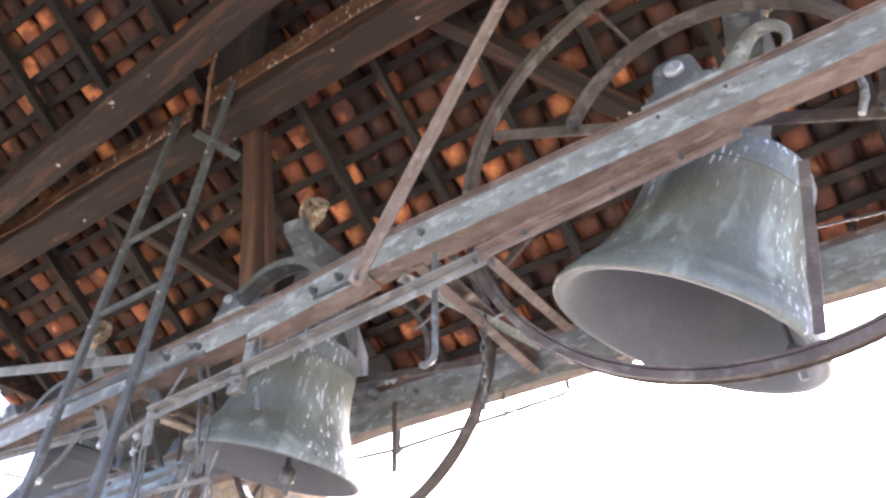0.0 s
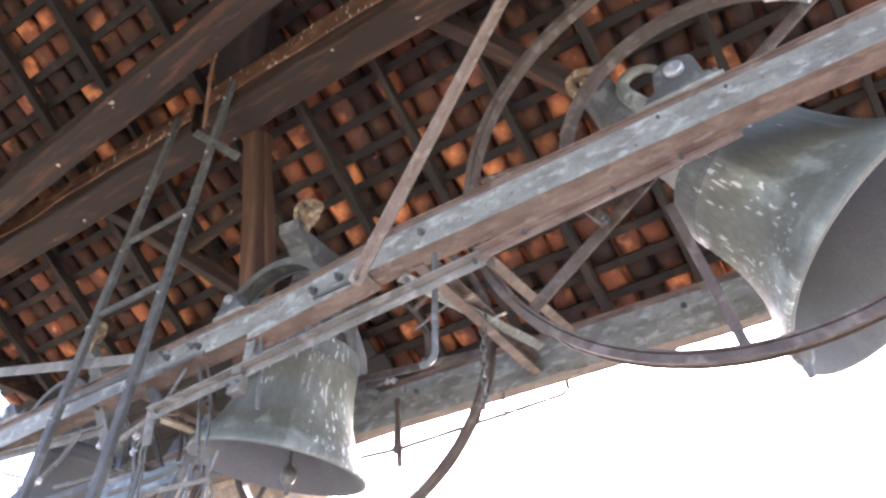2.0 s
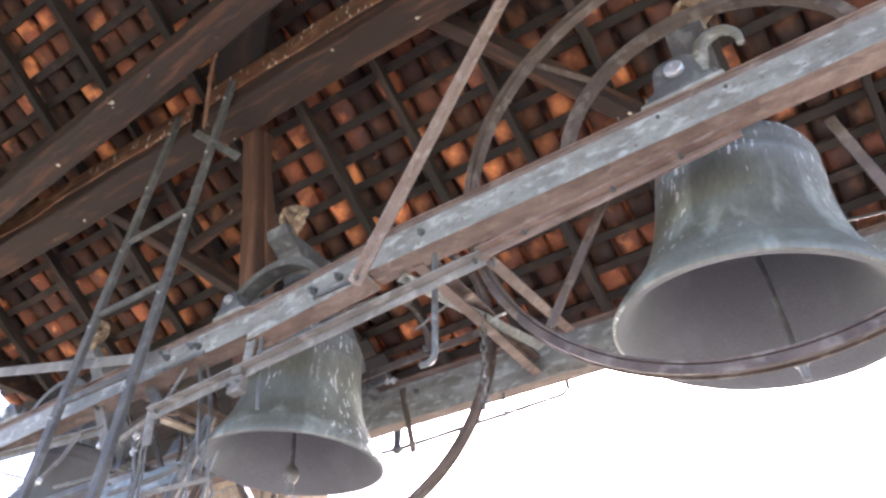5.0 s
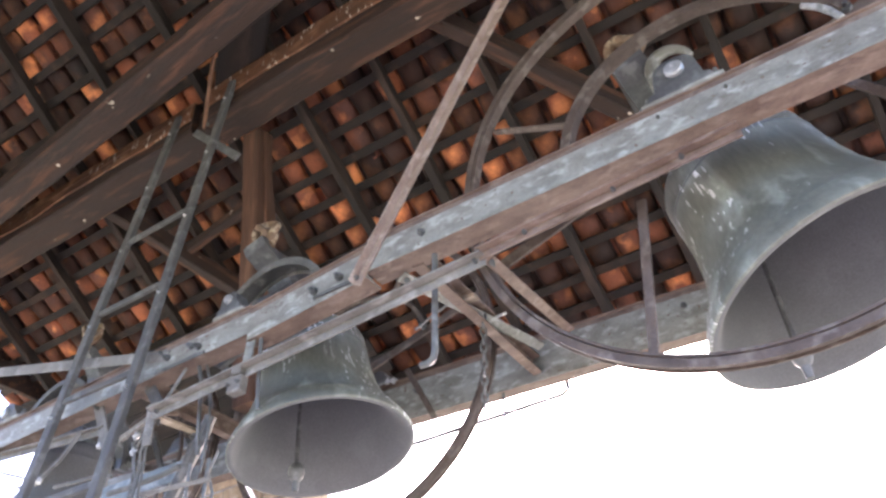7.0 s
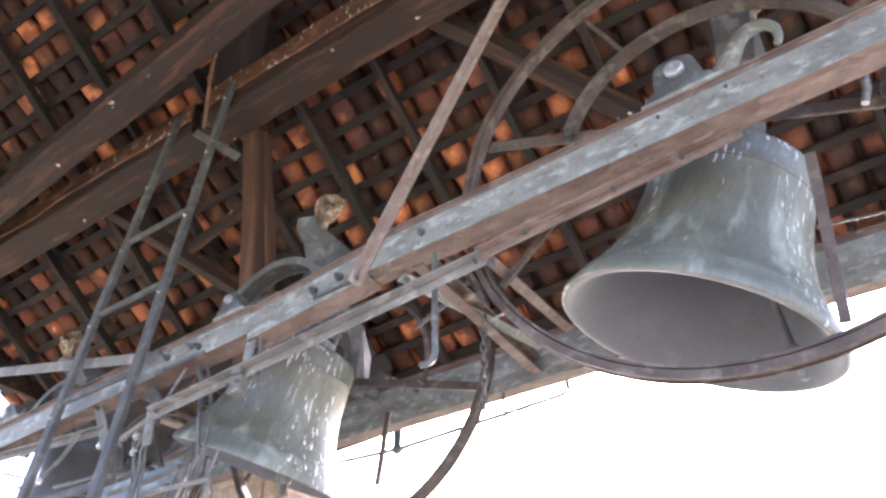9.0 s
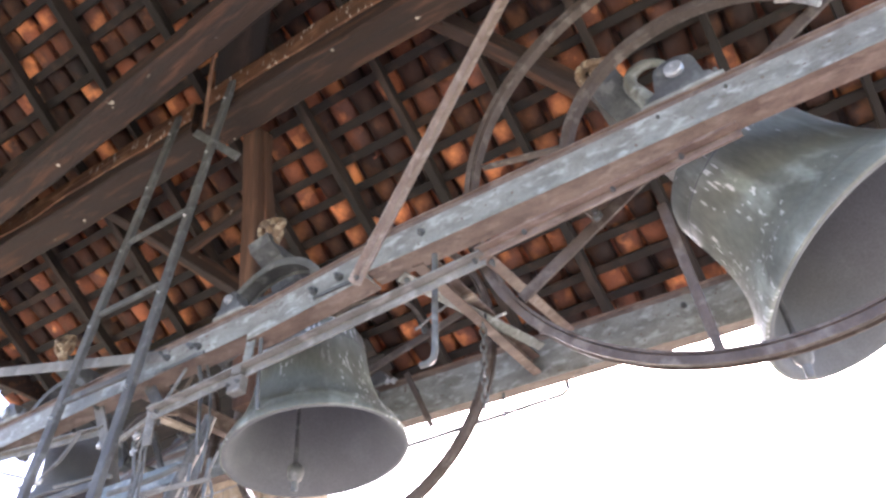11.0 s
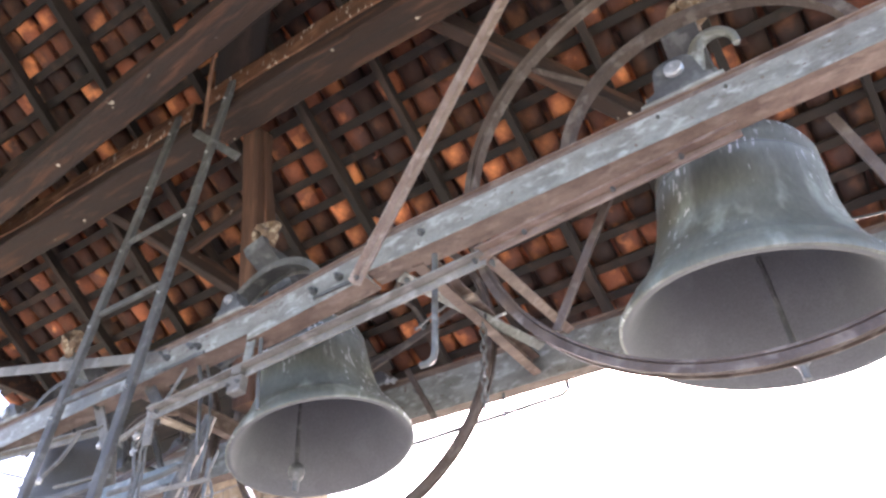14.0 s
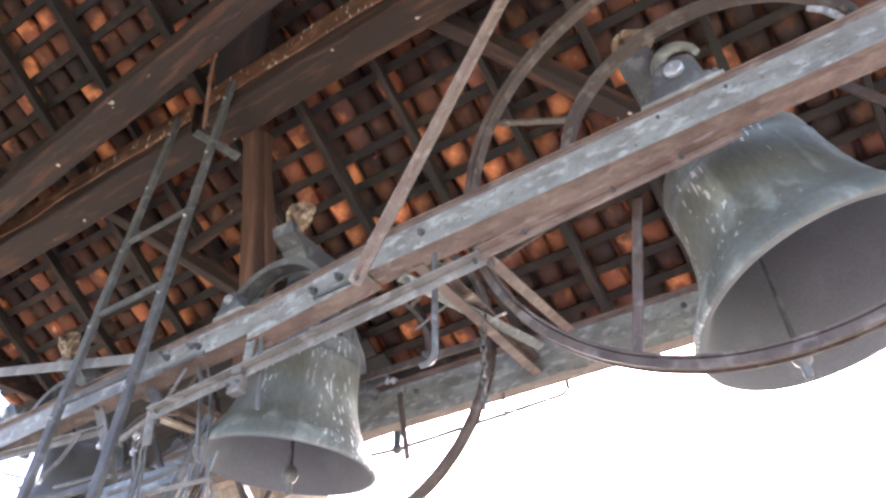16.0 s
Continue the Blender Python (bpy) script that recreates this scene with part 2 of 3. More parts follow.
def build_beam(y, label, a, b, h, flange, bolts=(), plates=()):
    """A channel beam; a and b: (x, height of its middle) at both ends."""
    t = thing("channel_beam", label, "steel beam", "bell frame beams", at(0, y, 0))
    bm = bmesh.new()
    section(bm, (a[0], 0, a[1]), (b[0], 0, b[1]), beam_outline(flange, h))
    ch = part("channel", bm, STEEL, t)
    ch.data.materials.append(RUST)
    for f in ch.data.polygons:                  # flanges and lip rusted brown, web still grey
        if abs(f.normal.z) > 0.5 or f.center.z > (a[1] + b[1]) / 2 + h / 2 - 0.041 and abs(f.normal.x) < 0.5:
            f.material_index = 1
    face = -flange
    for x, dz, r in bolts:
        z = a[1] + (b[1] - a[1]) * (x - a[0]) / (b[0] - a[0])
        bm = bmesh.new()
        bolt(bm, (x, face, z + dz), (0, -1, 0), r, r)
        part("bolt", bm, IRON, t)
    for x0, x1, z0, z1 in plates:
        bm = bmesh.new()
        brick_shape(bm, (x1 - x0, 0.012, z1 - z0), Matrix.Translation(((x0 + x1) / 2, face - 0.0085, (z0 + z1) / 2)), 0.002)
        part("splice_plate", bm, IRON, t)
    return t


build_beam(FRONT_Y + 0.03, "long worn grey steel channel beam with rusty flanges", (-1.472, 1.964), (2.9, 1.945), 0.172, 0.11,
           [(-1.196, -0.016, 0.016), (-0.204, 0.02, 0.007), (0.034, 0.017, 0.007)])
build_beam(FRONT_Y + 0.02, "short length of worn grey steel channel beam under the strut", (-2.12, 1.885), (-1.476, 1.938), 0.18, 0.1,
           [(-1.607, -0.017, 0.019), (-1.742, -0.02, 0.019)], [(-1.74, -1.5, 1.85, 1.866)])
build_beam(FRONT_Y + 0.03, "far length of worn grey steel channel beam", (-6.5, 1.857), (-2.124, 1.922), 0.158, 0.1,
           [(-2.429, -0.029, 0.018), (-2.482, -0.006, 0.018), (-2.636, -0.01, 0.018)], [(-2.7, -2.38, 1.832, 1.85)])
build_beam(BACK_Y, "grey steel channel beam behind the bells", (-6.5, 2.203), (2.9, 1.78), 0.26, 0.085, [(-0.5, 0.03, 0.015), (-1.3, 0.03, 0.015), (-2.0, 0.02, 0.015)])


def build_support():
    """Steel legs that carry both beams down to the floor, beside the parapets."""
    for y in (FRONT_Y + 0.04, BACK_Y + 0.04):
        for x in (-6.3, 2.75):
            low = (1.755 if x < 0 else 1.85) if y < 2.5 else (2.063 if x < 0 else 1.655)
            solid("beam_leg", "upright steel leg under the bell frame", "steel leg", (0.12, 0.12, EYE + low), (x, y, (EYE + low) / 2), STEEL, 0.004, "")


build_support()


def build_cross_beams():
    for x in (-2.98, -1.3, 1.15):
        t = thing("cross_channel", "rusty steel cross piece tying the two bell beams", "steel beam", "frame cross pieces", at(x, (FRONT_Y + BACK_Y) / 2, 1.92))
        bm = bmesh.new()
        section(bm, (0, -0.58, 0), (0, 0.49, 0.0), channel_outline(0.05, 0.1, 0.008))
        part("channel", bm, RUST, t)
        for y in (-0.5, 0.41):
            bm = bmesh.new()
            bolt(bm, (0.0, y, -0.0), (1, 0, 0), 0.016, 0.015)
            part("bolt", bm, IRON, t)


build_cross_beams()


# ---- bells ----
def bell_profile(r):
    outer = [(1.0, 0.0), (1.0, 0.03), (0.965, 0.1), (0.912, 0.18), (0.908, 0.2), (0.89, 0.222), (0.872, 0.245), (0.83, 0.31), (0.755, 0.46), (0.695, 0.64), (0.655, 0.85), (0.635, 1.05), (0.628, 1.17), (0.631, 1.18), (0.631, 1.195), (0.625, 1.205), (0.62, 1.29),
             (0.615, 1.36), (0.58, 1.44), (0.47, 1.485), (0.2, 1.5), (0.0, 1.505)]
    inner = [(0.0, 1.42), (0.35, 1.4), (0.5, 1.3), (0.54, 1.1), (0.58, 0.85), (0.63, 0.62), (0.69, 0.42), (0.76, 0.25), (0.83, 0.13), (0.885, 0.05), (0.925, 0.008), (0.945, -0.006), (0.98, -0.008), (1.0, 0.0)]
    return [(a * r, z * r) for a, z in outer], [(a * r, z * r) for a, z in inner]


def yoke_outline(k, reach):
    """The yoke seen along the frame: flared head, neck, arch over the crown, its north leg reaching farther; (y, z)."""
    head = [(0.0, 0.59), (0.17, 0.59), (0.22, 0.625), (0.275, 0.62), (0.255, 0.565), (0.175, 0.52), (0.115, 0.45), (0.095, 0.37), (0.115, 0.29)]
    leg = [(0.23, 0.2), (0.345, 0.1), (0.375, 0.03), (0.375, -0.07), (0.305, -0.07), (0.295, 0.0), (0.25, 0.07), (0.16, 0.115), (0.0, 0.13)]
    far = [(y * (1 + (reach - 1) * min(1.0, y / 0.3)), z + 0.16 * (reach - 1) * (0.1 < y < 0.36 and z > 0.05)) for y, z in leg]
    pts = head + far + [(-y, z) for y, z in (head + leg)[-2:0:-1]]
    return [(y * k, z * k) for y, z in pts]


def build_yoke(t, k, front, ends, reach):
    out = yoke_outline(k, reach)
    bm = bmesh.new()
    sides = []
    for s in (-1, 1):
        sides.append([bm.verts.new((s * k * (0.085 - 0.015 * max(0.0, z / k) / 0.6) * (0.36 if abs(y) > 0.3 * k and z < 0.3 * k else 1.0), y, z)) for y, z in out])
    n = len(out)
    for i in range(n):
        bm.faces.new((sides[0][i], sides[0][(i + 1) % n], sides[1][(i + 1) % n], sides[1][i]))
    fa = bm.faces.new(sides[0][::-1])
    fb = bm.faces.new(sides[1])
    bmesh.ops.triangulate(bm, faces=[fa, fb])
    part("yoke", bm, IRON, t, "dark cast iron yoke with a flared head", False)
    # scrolled ornament on the head: ring, inner knob, two small curls
    bm = bmesh.new()
    c = Vector((0.05 * k, front * 0.2 * k, 0.71 * k))
    tube(bm, [c + Vector((math.cos(a) * 0.075 * k, 0.02 * k * math.sin(2 * a), math.sin(a) * 0.075 * k)) for a in np.linspace(0, 2 * math.pi, 22, endpoint=False)], 0.022 * k, 8, True)
    tube(bm, [c + Vector((0.02 * k * math.sin(2 * a), math.cos(a) * 0.06 * k, math.sin(a) * 0.06 * k)) for a in np.linspace(0, 2 * math.pi, 18, endpoint=False)], 0.018 * k, 8, True)
    bmesh.ops.create_icosphere(bm, subdivisions=2, radius=0.038 * k, matrix=Matrix.Translation(c))
    tube(bm, [c + Vector((0, 0, -0.13 * k)), c + Vector((0, 0, -0.06 * k))], 0.03 * k, 8)
    part("ornament", bm, RUSTY_IRON, t, "rusty scrolled cast ornament", True)
    for s, far in zip((-1, 1), ends):
        bm = bmesh.new()
        tube(bm, [(0, s * 0.33 * k, 0), (0, s * 0.345 * k, 0), (0, s * 0.345 * k, 0), (0, s * max(far, 0.36 * k), 0)], [0.055 * k, 0.055 * k, 0.03, 0.03], 16)
        part("axle", bm, ZINC, t, "turned steel axle", True)
        bm = bmesh.new()                       # straps that hold the crown
        for x in (-0.075 * k, 0.075 * k):
            tube(bm, [(x, s * 0.14 * k, -0.12 * k), (x, s * 0.14 * k, 0.15 * k)], 0.011 * k, 8)
            bolt(bm, (x, s * 0.14 * k, 0.12 * k), (0, 0, 1), 0.022 * k, 0.025 * k)
        part("strap", bm, ZINC, t)


def build_wheel(t, y, k):
    """Chain wheel about the axle: full rim, upper half ring, cross bar, slanting stays."""
    g = new("wheel")
    g.parent = t
    g.location = (0.05 * k, y, -0.015)
    bm = bmesh.new()
    hoop(bm, 1.03 * k, 1.07 * k, 0.012, seg=128)
    for s in (-0.022, 0.022):
        sub = bmesh.new()
        hoop(sub, 1.045 * k, 1.075 * k, 0.006, seg=128)
        bmesh.ops.translate(sub, verts=sub.verts, vec=(0, s, 0))
        tmp = bpy.data.meshes.new("tmp")
        sub.to_mesh(tmp)
        bm.from_mesh(tmp)
        bpy.data.meshes.remove(tmp)
        sub.free()
    sub = bmesh.new()
    hoop(sub, 1.028 * k, 1.038 * k, 0.05, seg=128)
    tmp = bpy.data.meshes.new("tmp")
    sub.to_mesh(tmp)
    bm.from_mesh(tmp)
    bpy.data.meshes.remove(tmp)
    sub.free()
    part("rim", bm, WHEEL, g, "grooved steel wheel rim")
    bm = bmesh.new()
    hoop(bm, (0.568 if k == 1 else 0.585) * k, 0.61 * k, 0.05 if k == 1 else 0.018, 0, 180)
    part("half_ring", bm, WHEEL, g)
    bm = bmesh.new()
    bar(bm, (-1.02 * k, 0.03, 0.0), (1.02 * k, 0.03, 0.0), 0.012, 0.055 * k, (0, 0, 1), 0.002)
    part("cross_bar", bm, WHEEL, g)
    for s in (-1, 1):
        bm = bmesh.new()
        a, e = ((-0.41, -0.16), (-0.70, -0.74)) if s < 0 else ((0.37, -0.2), (0.53, -0.83) if k == 1 else (0.45, -0.65))
        bar(bm, (a[0] * k, 0.02, a[1] * k), (e[0] * k, 0.02, e[1] * k), 0.036 * k, 0.014, (0, 1, 0), 0.002)
        part("stay", bm, WHEEL, g)
        bm = bmesh.new()
        bar(bm, (s * 0.42 * k, 0.02, 0.42 * k), (s * 0.72 * k, 0.02, 0.72 * k), 0.012, 0.035 * k, (0, 1, 0), 0.002)
        part("spoke", bm, WHEEL, g)
        bm = bmesh.new()
        bolt(bm, (s * 0.59 * k, 0.0, 0.0), (0, -1, 0), 0.022 * k, 0.02)
        part("bolt", bm, IRON, g)


def build_clapper(t, top, length, k):
    g = new("clapper")
    g.parent = t
    g.location = (0, 0, -top)
    bm = bmesh.new()
    tube(bm, [(0, 0, 0.0), (0, 0, -length * 0.5), (0, 0, -length + 0.05 * k)], [0.016 * k, 0.014 * k, 0.02 * k], 10)
    part("shaft", bm, IRON, g, "", True)
    bm = bmesh.new()
    lathe(bm, [(0, -0.16), (0.022, -0.155), (0.026, -0.08), (0.05, -0.055), (0.062, -0.01), (0.055, 0.03), (0.026, 0.06), (0, 0.065)], 20,
          Matrix.Translation((0, 0, -length)) @ Matrix.Diagonal((k, k, k, 1)))
    part("striker", bm, ZINC, g, "worn pale clapper ball", True)
    return g


BELLS = {}


def build_bell(key, label, r, drop, pivot, wheel_side, wheel_k, yoke_k, clap, lean=0.0, aside=0.0):
    """A swinging bell about its axle (local Y): bell body, yoke, wheel and clapper."""
    t = thing("bell", label, "bell", "swinging bells", at(*pivot))
    bm = bmesh.new()
    o, i = bell_profile(r)
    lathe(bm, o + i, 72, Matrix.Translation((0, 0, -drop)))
    # whole small bell uses the darkened bronze to sit in shade
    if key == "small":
        body = part("bell_body", bm, BRONZE_SHADED, t, "bronze bell body with shade painted in", True)
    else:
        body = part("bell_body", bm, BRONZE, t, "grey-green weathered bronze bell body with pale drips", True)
    hung = pose(0, 0, 0, 0, lean, 0) @ Matrix.Translation((aside, 0, 0))
    body.matrix_basis = hung
    body.data.materials.append(BRONZE_SHADED)
    for f in body.data.polygons:                # inside faces get the darker bronze, shade put into the colour
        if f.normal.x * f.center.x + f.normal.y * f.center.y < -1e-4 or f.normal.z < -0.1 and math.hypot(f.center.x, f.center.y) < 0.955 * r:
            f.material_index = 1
    bm = bmesh.new()                           # crown block between bell and yoke
    lathe(bm, [(0.0, 1.49 * r), (0.3 * r, 1.49 * r), (0.27 * r, 1.62 * r), (0.0, 1.63 * r)], 20, Matrix.Translation((0, 0, -drop)))
    part("crown", bm, BRONZE, t, "", True).matrix_basis = hung
    build_yoke(t, yoke_k, -1.4 if key == "small" else -1, (pivot[1] - 1.95, 3.05 - pivot[1]), 1.38 if key == "middle" else 1.0)
    if key == "big":                           # pale iron lifting horn
        bm = bmesh.new()
        arc = [Vector((0.125 + 0.085 * math.cos(a), -0.26, 0.47 + 0.105 * math.sin(a))) for a in np.linspace(math.pi, -0.15, 14)]
        run = [Vector((-0.02, -0.26, 0.2)), Vector((0.015, -0.26, 0.34))] + arc
        tube(bm, run, [0.05, 0.045] + [float(q) for q in np.linspace(0.036, 0.016, len(arc))], 10)
        part("lifting_horn", bm, STEEL, t, "pale tapering iron lifting horn", True)
        bm = bmesh.new()                       # pale strap at the end of the half ring
        tube(bm, [(0.545, -0.44, 0.1), (0.572, -0.44, 0.045), (0.583, -0.44, -0.01), (0.584, -0.44, -0.075)], [0.011, 0.014, 0.015, 0.013], 8)
        part("end_strap", bm, ZINC_BRIGHT, t, "pale worn strap end", True)
    if key != "big":                           # plain half hoop on the front of the yoke
        bm = bmesh.new()
        hoop(bm, 0.35 * yoke_k, 0.365 * yoke_k, 0.085, 0, 180)
        bmesh.ops.translate(bm, verts=bm.verts, vec=(0, -0.22 * yoke_k, 0))
        bar(bm, (-0.35 * yoke_k, -0.22 * yoke_k, 0), (0.35 * yoke_k, -0.22 * yoke_k, 0), 0.03, 0.04)
        band = part("hoop", bm, IRON, t, "dark iron hoop with raised edges")
        for edge in (-0.046, 0.046):
            bm = bmesh.new()
            hoop(bm, 0.337 * yoke_k, 0.378 * yoke_k, 0.009, 0, 180)
            bmesh.ops.translate(bm, verts=bm.verts, vec=(0, edge - 0.22 * yoke_k, 0))
            part("hoop_edge", bm, ZINC, band)
    if wheel_k:
        build_wheel(t, wheel_side, wheel_k)
    g = build_clapper(t, max(0.02, drop - 1.38 * r), clap, 0.62)
    BELLS[key] = (t, g)


build_bell("big", "large weathered bronze bell swinging from the steel frame", 0.522, 0.739, (-0.099, 2.56, 2.1726), -0.4, 1.0, 1.12, 0.85, 2.43, 0.036)
build_bell("middle", "middle-sized weathered bronze bell with a scrolled iron yoke", 0.421, 0.632, (-2.273, 2.4145, 2.084), 0.38, 0.81, 1.0, 0.62, 5.9, 0.07)
build_bell("small", "small dark bronze bell at the far end of the frame", 0.31, 0.48, (-3.93, 2.4, 2.03), 0.38, 0.62, 0.86, 0.42)


def build_bearing(x, y, z_beam, z_axle, side, k=1.0):
    t = thing("bearing", "cast pillow-block bearing bolted on the steel beam", "bearing", "axle bearings", at(x, y, z_beam))
    h = z_axle - z_beam
    bm = bmesh.new()
    brick_shape(bm, (0.3 * k, 0.075, 0.02), Matrix.Translation((0, 0, 0.01)), 0.004)
    part("base_plate", bm, STEEL, t)
    bm = bmesh.new()
    foot = [(-0.118, 0.02), (-0.112, 0.045), (-0.09, 0.055)]
    arch = [(0.078 * k * math.cos(a), h + 0.066 * k * math.sin(a) ** 0.7) for a in np.linspace(math.pi, 0, 13)[1:-1]]
    pts = [(px * k, pz) for px, pz in foot] + arch + [(-px * k, pz) for px, pz in foot[::-1]]
    m0 = [bm.verts.new((px, -0.035, pz)) for px, pz in pts]
    m1 = [bm.verts.new((px, 0.035, pz)) for px, pz in pts]
    bm.faces.new(m0)
    bm.faces.new(m1[::-1])
    for i in range(len(pts)):
        j = (i + 1) % len(pts)
        bm.faces.new((m0[i], m1[i], m1[j], m0[j]))
    part("housing", bm, IRON, t)
    bm = bmesh.new()
    lathe(bm, [(0, 0.0), (0.036 * k, 0.0), (0.036 * k, 0.012), (0.03 * k, 0.018), (0, 0.02)], 20, Matrix.Translation((0, side * 0.035, h)) @ Matrix.Rotation(radians(-90 * side), 4, "X"))
    part("end_cap", bm, ZINC_BRIGHT, t, "bright steel end cap", True)
    for s in (-1, 1):
        bm = bmesh.new()
        bolt(bm, (s * 0.125 * k, 0, 0.02), (0, 0, 1), 0.018 * k, 0.03 * k)
        part("bolt", bm, ZINC, t)


for bx, bz, beam_top, bk in ((-0.099, 2.1726, 2.05, 1.0), (-2.273, 2.084, 1.998, 0.62), (-3.93, 2.03, 1.973, 0.85)):
    build_bearing(bx, FRONT_Y - 0.04, beam_top, bz, -1, bk)
    build_bearing(bx, BACK_Y - 0.045, 2.04 - 0.045 * bx, max(bz, 2.1 - 0.045 * bx), 1, bk)


# ---- struts, stays and small ironwork of the frame ----
def angle_bar(name, label, a, b, w, mat, up=(0, 0, 1), spots=(0.02, 0.98), flip=1):
    t = thing(name, label, "steel bar", "frame struts", at(*a))
    d = at(*b) - at(*a)
    bm = bmesh.new()
    section(bm, (0, 0, 0), d, [(flip * y, z) for y, z in angle_outline(w, 0.007)], up)
    part("angle_iron", bm, mat, t)
    for f in spots:
        bm = bmesh.new()
        bolt(bm, d * f + Vector((0, -0.01, -w * 0.4)), (0, -1, 0), 0.010, 0.010)
        part("bolt", bm, IRON, t)


angle_bar("diagonal_strut", "pale brown angle-iron strut rising from the beam", (-1.532, 1.9, 1.84), (-0.405, 1.9, 3.60), 0.042, PALE_RUST)
angle_bar("diagonal_strut", "grey angle-iron strut rising from the beam", (-2.63, 1.9, 1.945), (-4.5, 1.9, 2.5), 0.056, DULL)
angle_bar("tie_bar", "grey angle-iron tie hung below the beam", (-2.64, 1.9, 1.628), (-0.93, 1.9, 1.705), 0.045, DULL)
angle_bar("tie_bar", "rusty angle-iron tie hung below the beam", (-0.95, 1.895, 1.722), (0.02, 1.895, 1.772), 0.04, RUST, spots=(0.2, 0.55, 0.8))
angle_bar("tie_bar", "thin grey angle-iron tie below the far beam", (-4.2, 1.96, 1.84), (-3.05, 1.96, 1.70), 0.035, DULL)


def rod(name, label, pts, r, mat, category="steel rod", ball=0.0, group=""):
    """A bent rod; its first place is fixed to the frame."""
    t = thing(name, label, category, group, at(*pts[0]))
    q = [at(*p) - at(*pts[0]) for p in pts]
    bm = bmesh.new()
    tube(bm, q, r, 8)
    part("shaft", bm, mat, t, "", True)
    if ball:
        bm = bmesh.new()
        bmesh.ops.create_icosphere(bm, subdivisions=2, radius=ball, matrix=Matrix.Translation(q[-1]) @ Matrix.Diagonal((1, 1, 0.85, 1)))
        part("end_ball", bm, mat, t, "", True)
    return t


def build_hanger():
    t = thing("hanger_bar", "flat steel hanger gripping the tie bar with a bolted clamp", "steel bar", "", at(-2.1, 1.92, 1.85))
    bm = bmesh.new()
    bar(bm, (0, 0, 0), (-0.02, -0.005, -0.25), 0.05, 0.012, (0, 1, 0), 0.003)
    part("strap", bm, STEEL, t)
    for z0, z1, w in ((-0.19, -0.235, 0.052), (-0.243, -0.32, 0.074)):
        bm = bmesh.new()
        bar(bm, (-0.012, -0.035, z0), (-0.016, -0.035, z1), w, 0.05, (0, 1, 0), 0.006)
        part("clamp_jaw", bm, DULL, t, "heavy square clamp jaw")
    for x in (-0.04, 0.012):
        bm = bmesh.new()
        bolt(bm, (x, -0.058, -0.28), (0, -1, 0), 0.01, 0.01)
        part("bolt", bm, IRON, t, "", True)


build_hanger()
rod("hanger_rod", "thin steel hanger beside the clamp", [(-2.06, 1.93, 1.86), (-2.045, 1.93, 1.6), (-2.05, 1.95, 1.47)], 0.009, ZINC)
rod("hook_rod", "bent steel hook hanging under the beam", [(-1.183, 1.97, 1.885), (-1.205, 1.97, 1.44), (-1.214, 1.97, 1.41), (-1.235, 1.97, 1.397), (-1.268, 1.97, 1.4)], 0.013, ZINC)
rod("stop_rod", "short bright rod under the back beam", [(-1.45, 3.0, 1.80), (-1.455, 3.0, 1.66)], 0.008, ZINC)
rod("rail_post", "dark iron post with a round knob on the guard rail", [(-2.994, 4.3, 2.76), (-3.0, 4.3, 2.60), (-3.002, 4.3, 2.42)], 0.028, IRON, "post", 0.045)
rod("rail_hook", "thin bright hook beside the rail post", [(-2.9, 4.28, 2.69), (-2.935, 4.28, 2.695), (-2.945, 4.28, 2.6), (-2.965, 4.28, 2.45)], 0.009, ZINC)
rod("stop_rod", "short bright pin on the steel brace", [(-1.205, 2.5, 1.878), (-1.15, 2.5, 1.879)], 0.006, ZINC_BRIGHT)
rod("guard_rail", "thin steel rail across the open side", [(-3.95, 4.3, 2.51), (-3.0, 4.3, 2.42), (-2.19, 4.3, 2.42), (-1.64, 4.3, 2.42), (-1.6, 4.32, 2.46), (-1.6, 4.34, 2.7)], 0.016, IRON)
rod("guard_rail", "thin steel rail across the west opening", [(-6.45, 4.2, 2.9), (-6.45, 0.5, 2.6), (-6.45, -2.0, 2.6)], 0.012, STEEL)


def flat_bar(name, label, a, b, wide, mat, up=(0, 0, 1), thick=0.01, category="steel bar"):
    t = thing(name, label, category, "", at(*a))
    bm = bmesh.new()
    bar(bm, (0, 0, 0), at(*b) - at(*a), wide, thick, up, 0.002)
    part("blade", bm, mat, t)
    bm = bmesh.new()
    m, n = along((0, 0, 0), at(*b) - at(*a), up)
    bolt(bm, m @ Vector((-n / 2 + 0.03, 0, -thick / 2)), -(m.to_3x3() @ Vector((0, 0, 1))), 0.014, 0.014)
    part("bolt", bm, ZINC, t)


flat_bar("brace", "grey steel brace running back from the beam", (-1.36, 1.99, 1.86), (-1.2, 2.98, 1.965), 0.05, STEEL, (-0.4, 0, 1))
flat_bar("brace", "pale steel brace running back from the beam", (-0.965, 1.99, 1.77), (-1.04, 2.98, 1.995), 0.045, RUST, (-0.4, 0, 1))
flat_bar("brace", "dark steel brace under the beam", (-3.16, 1.95, 1.85), (-2.95, 1.93, 1.52), 0.06, DULL, (0, 1, 0))
flat_bar("brace", "dark steel brace under the beam", (-2.83, 1.97, 1.86), (-2.66, 1.95, 1.66), 0.06, IRON, (0, 1, 0))
flat_bar("hammer_bracket", "upright grey bracket below the tie bar", (-2.70, 1.93, 1.70), (-2.71, 1.945, 1.5), 0.06, DULL, (0, 1, 0))
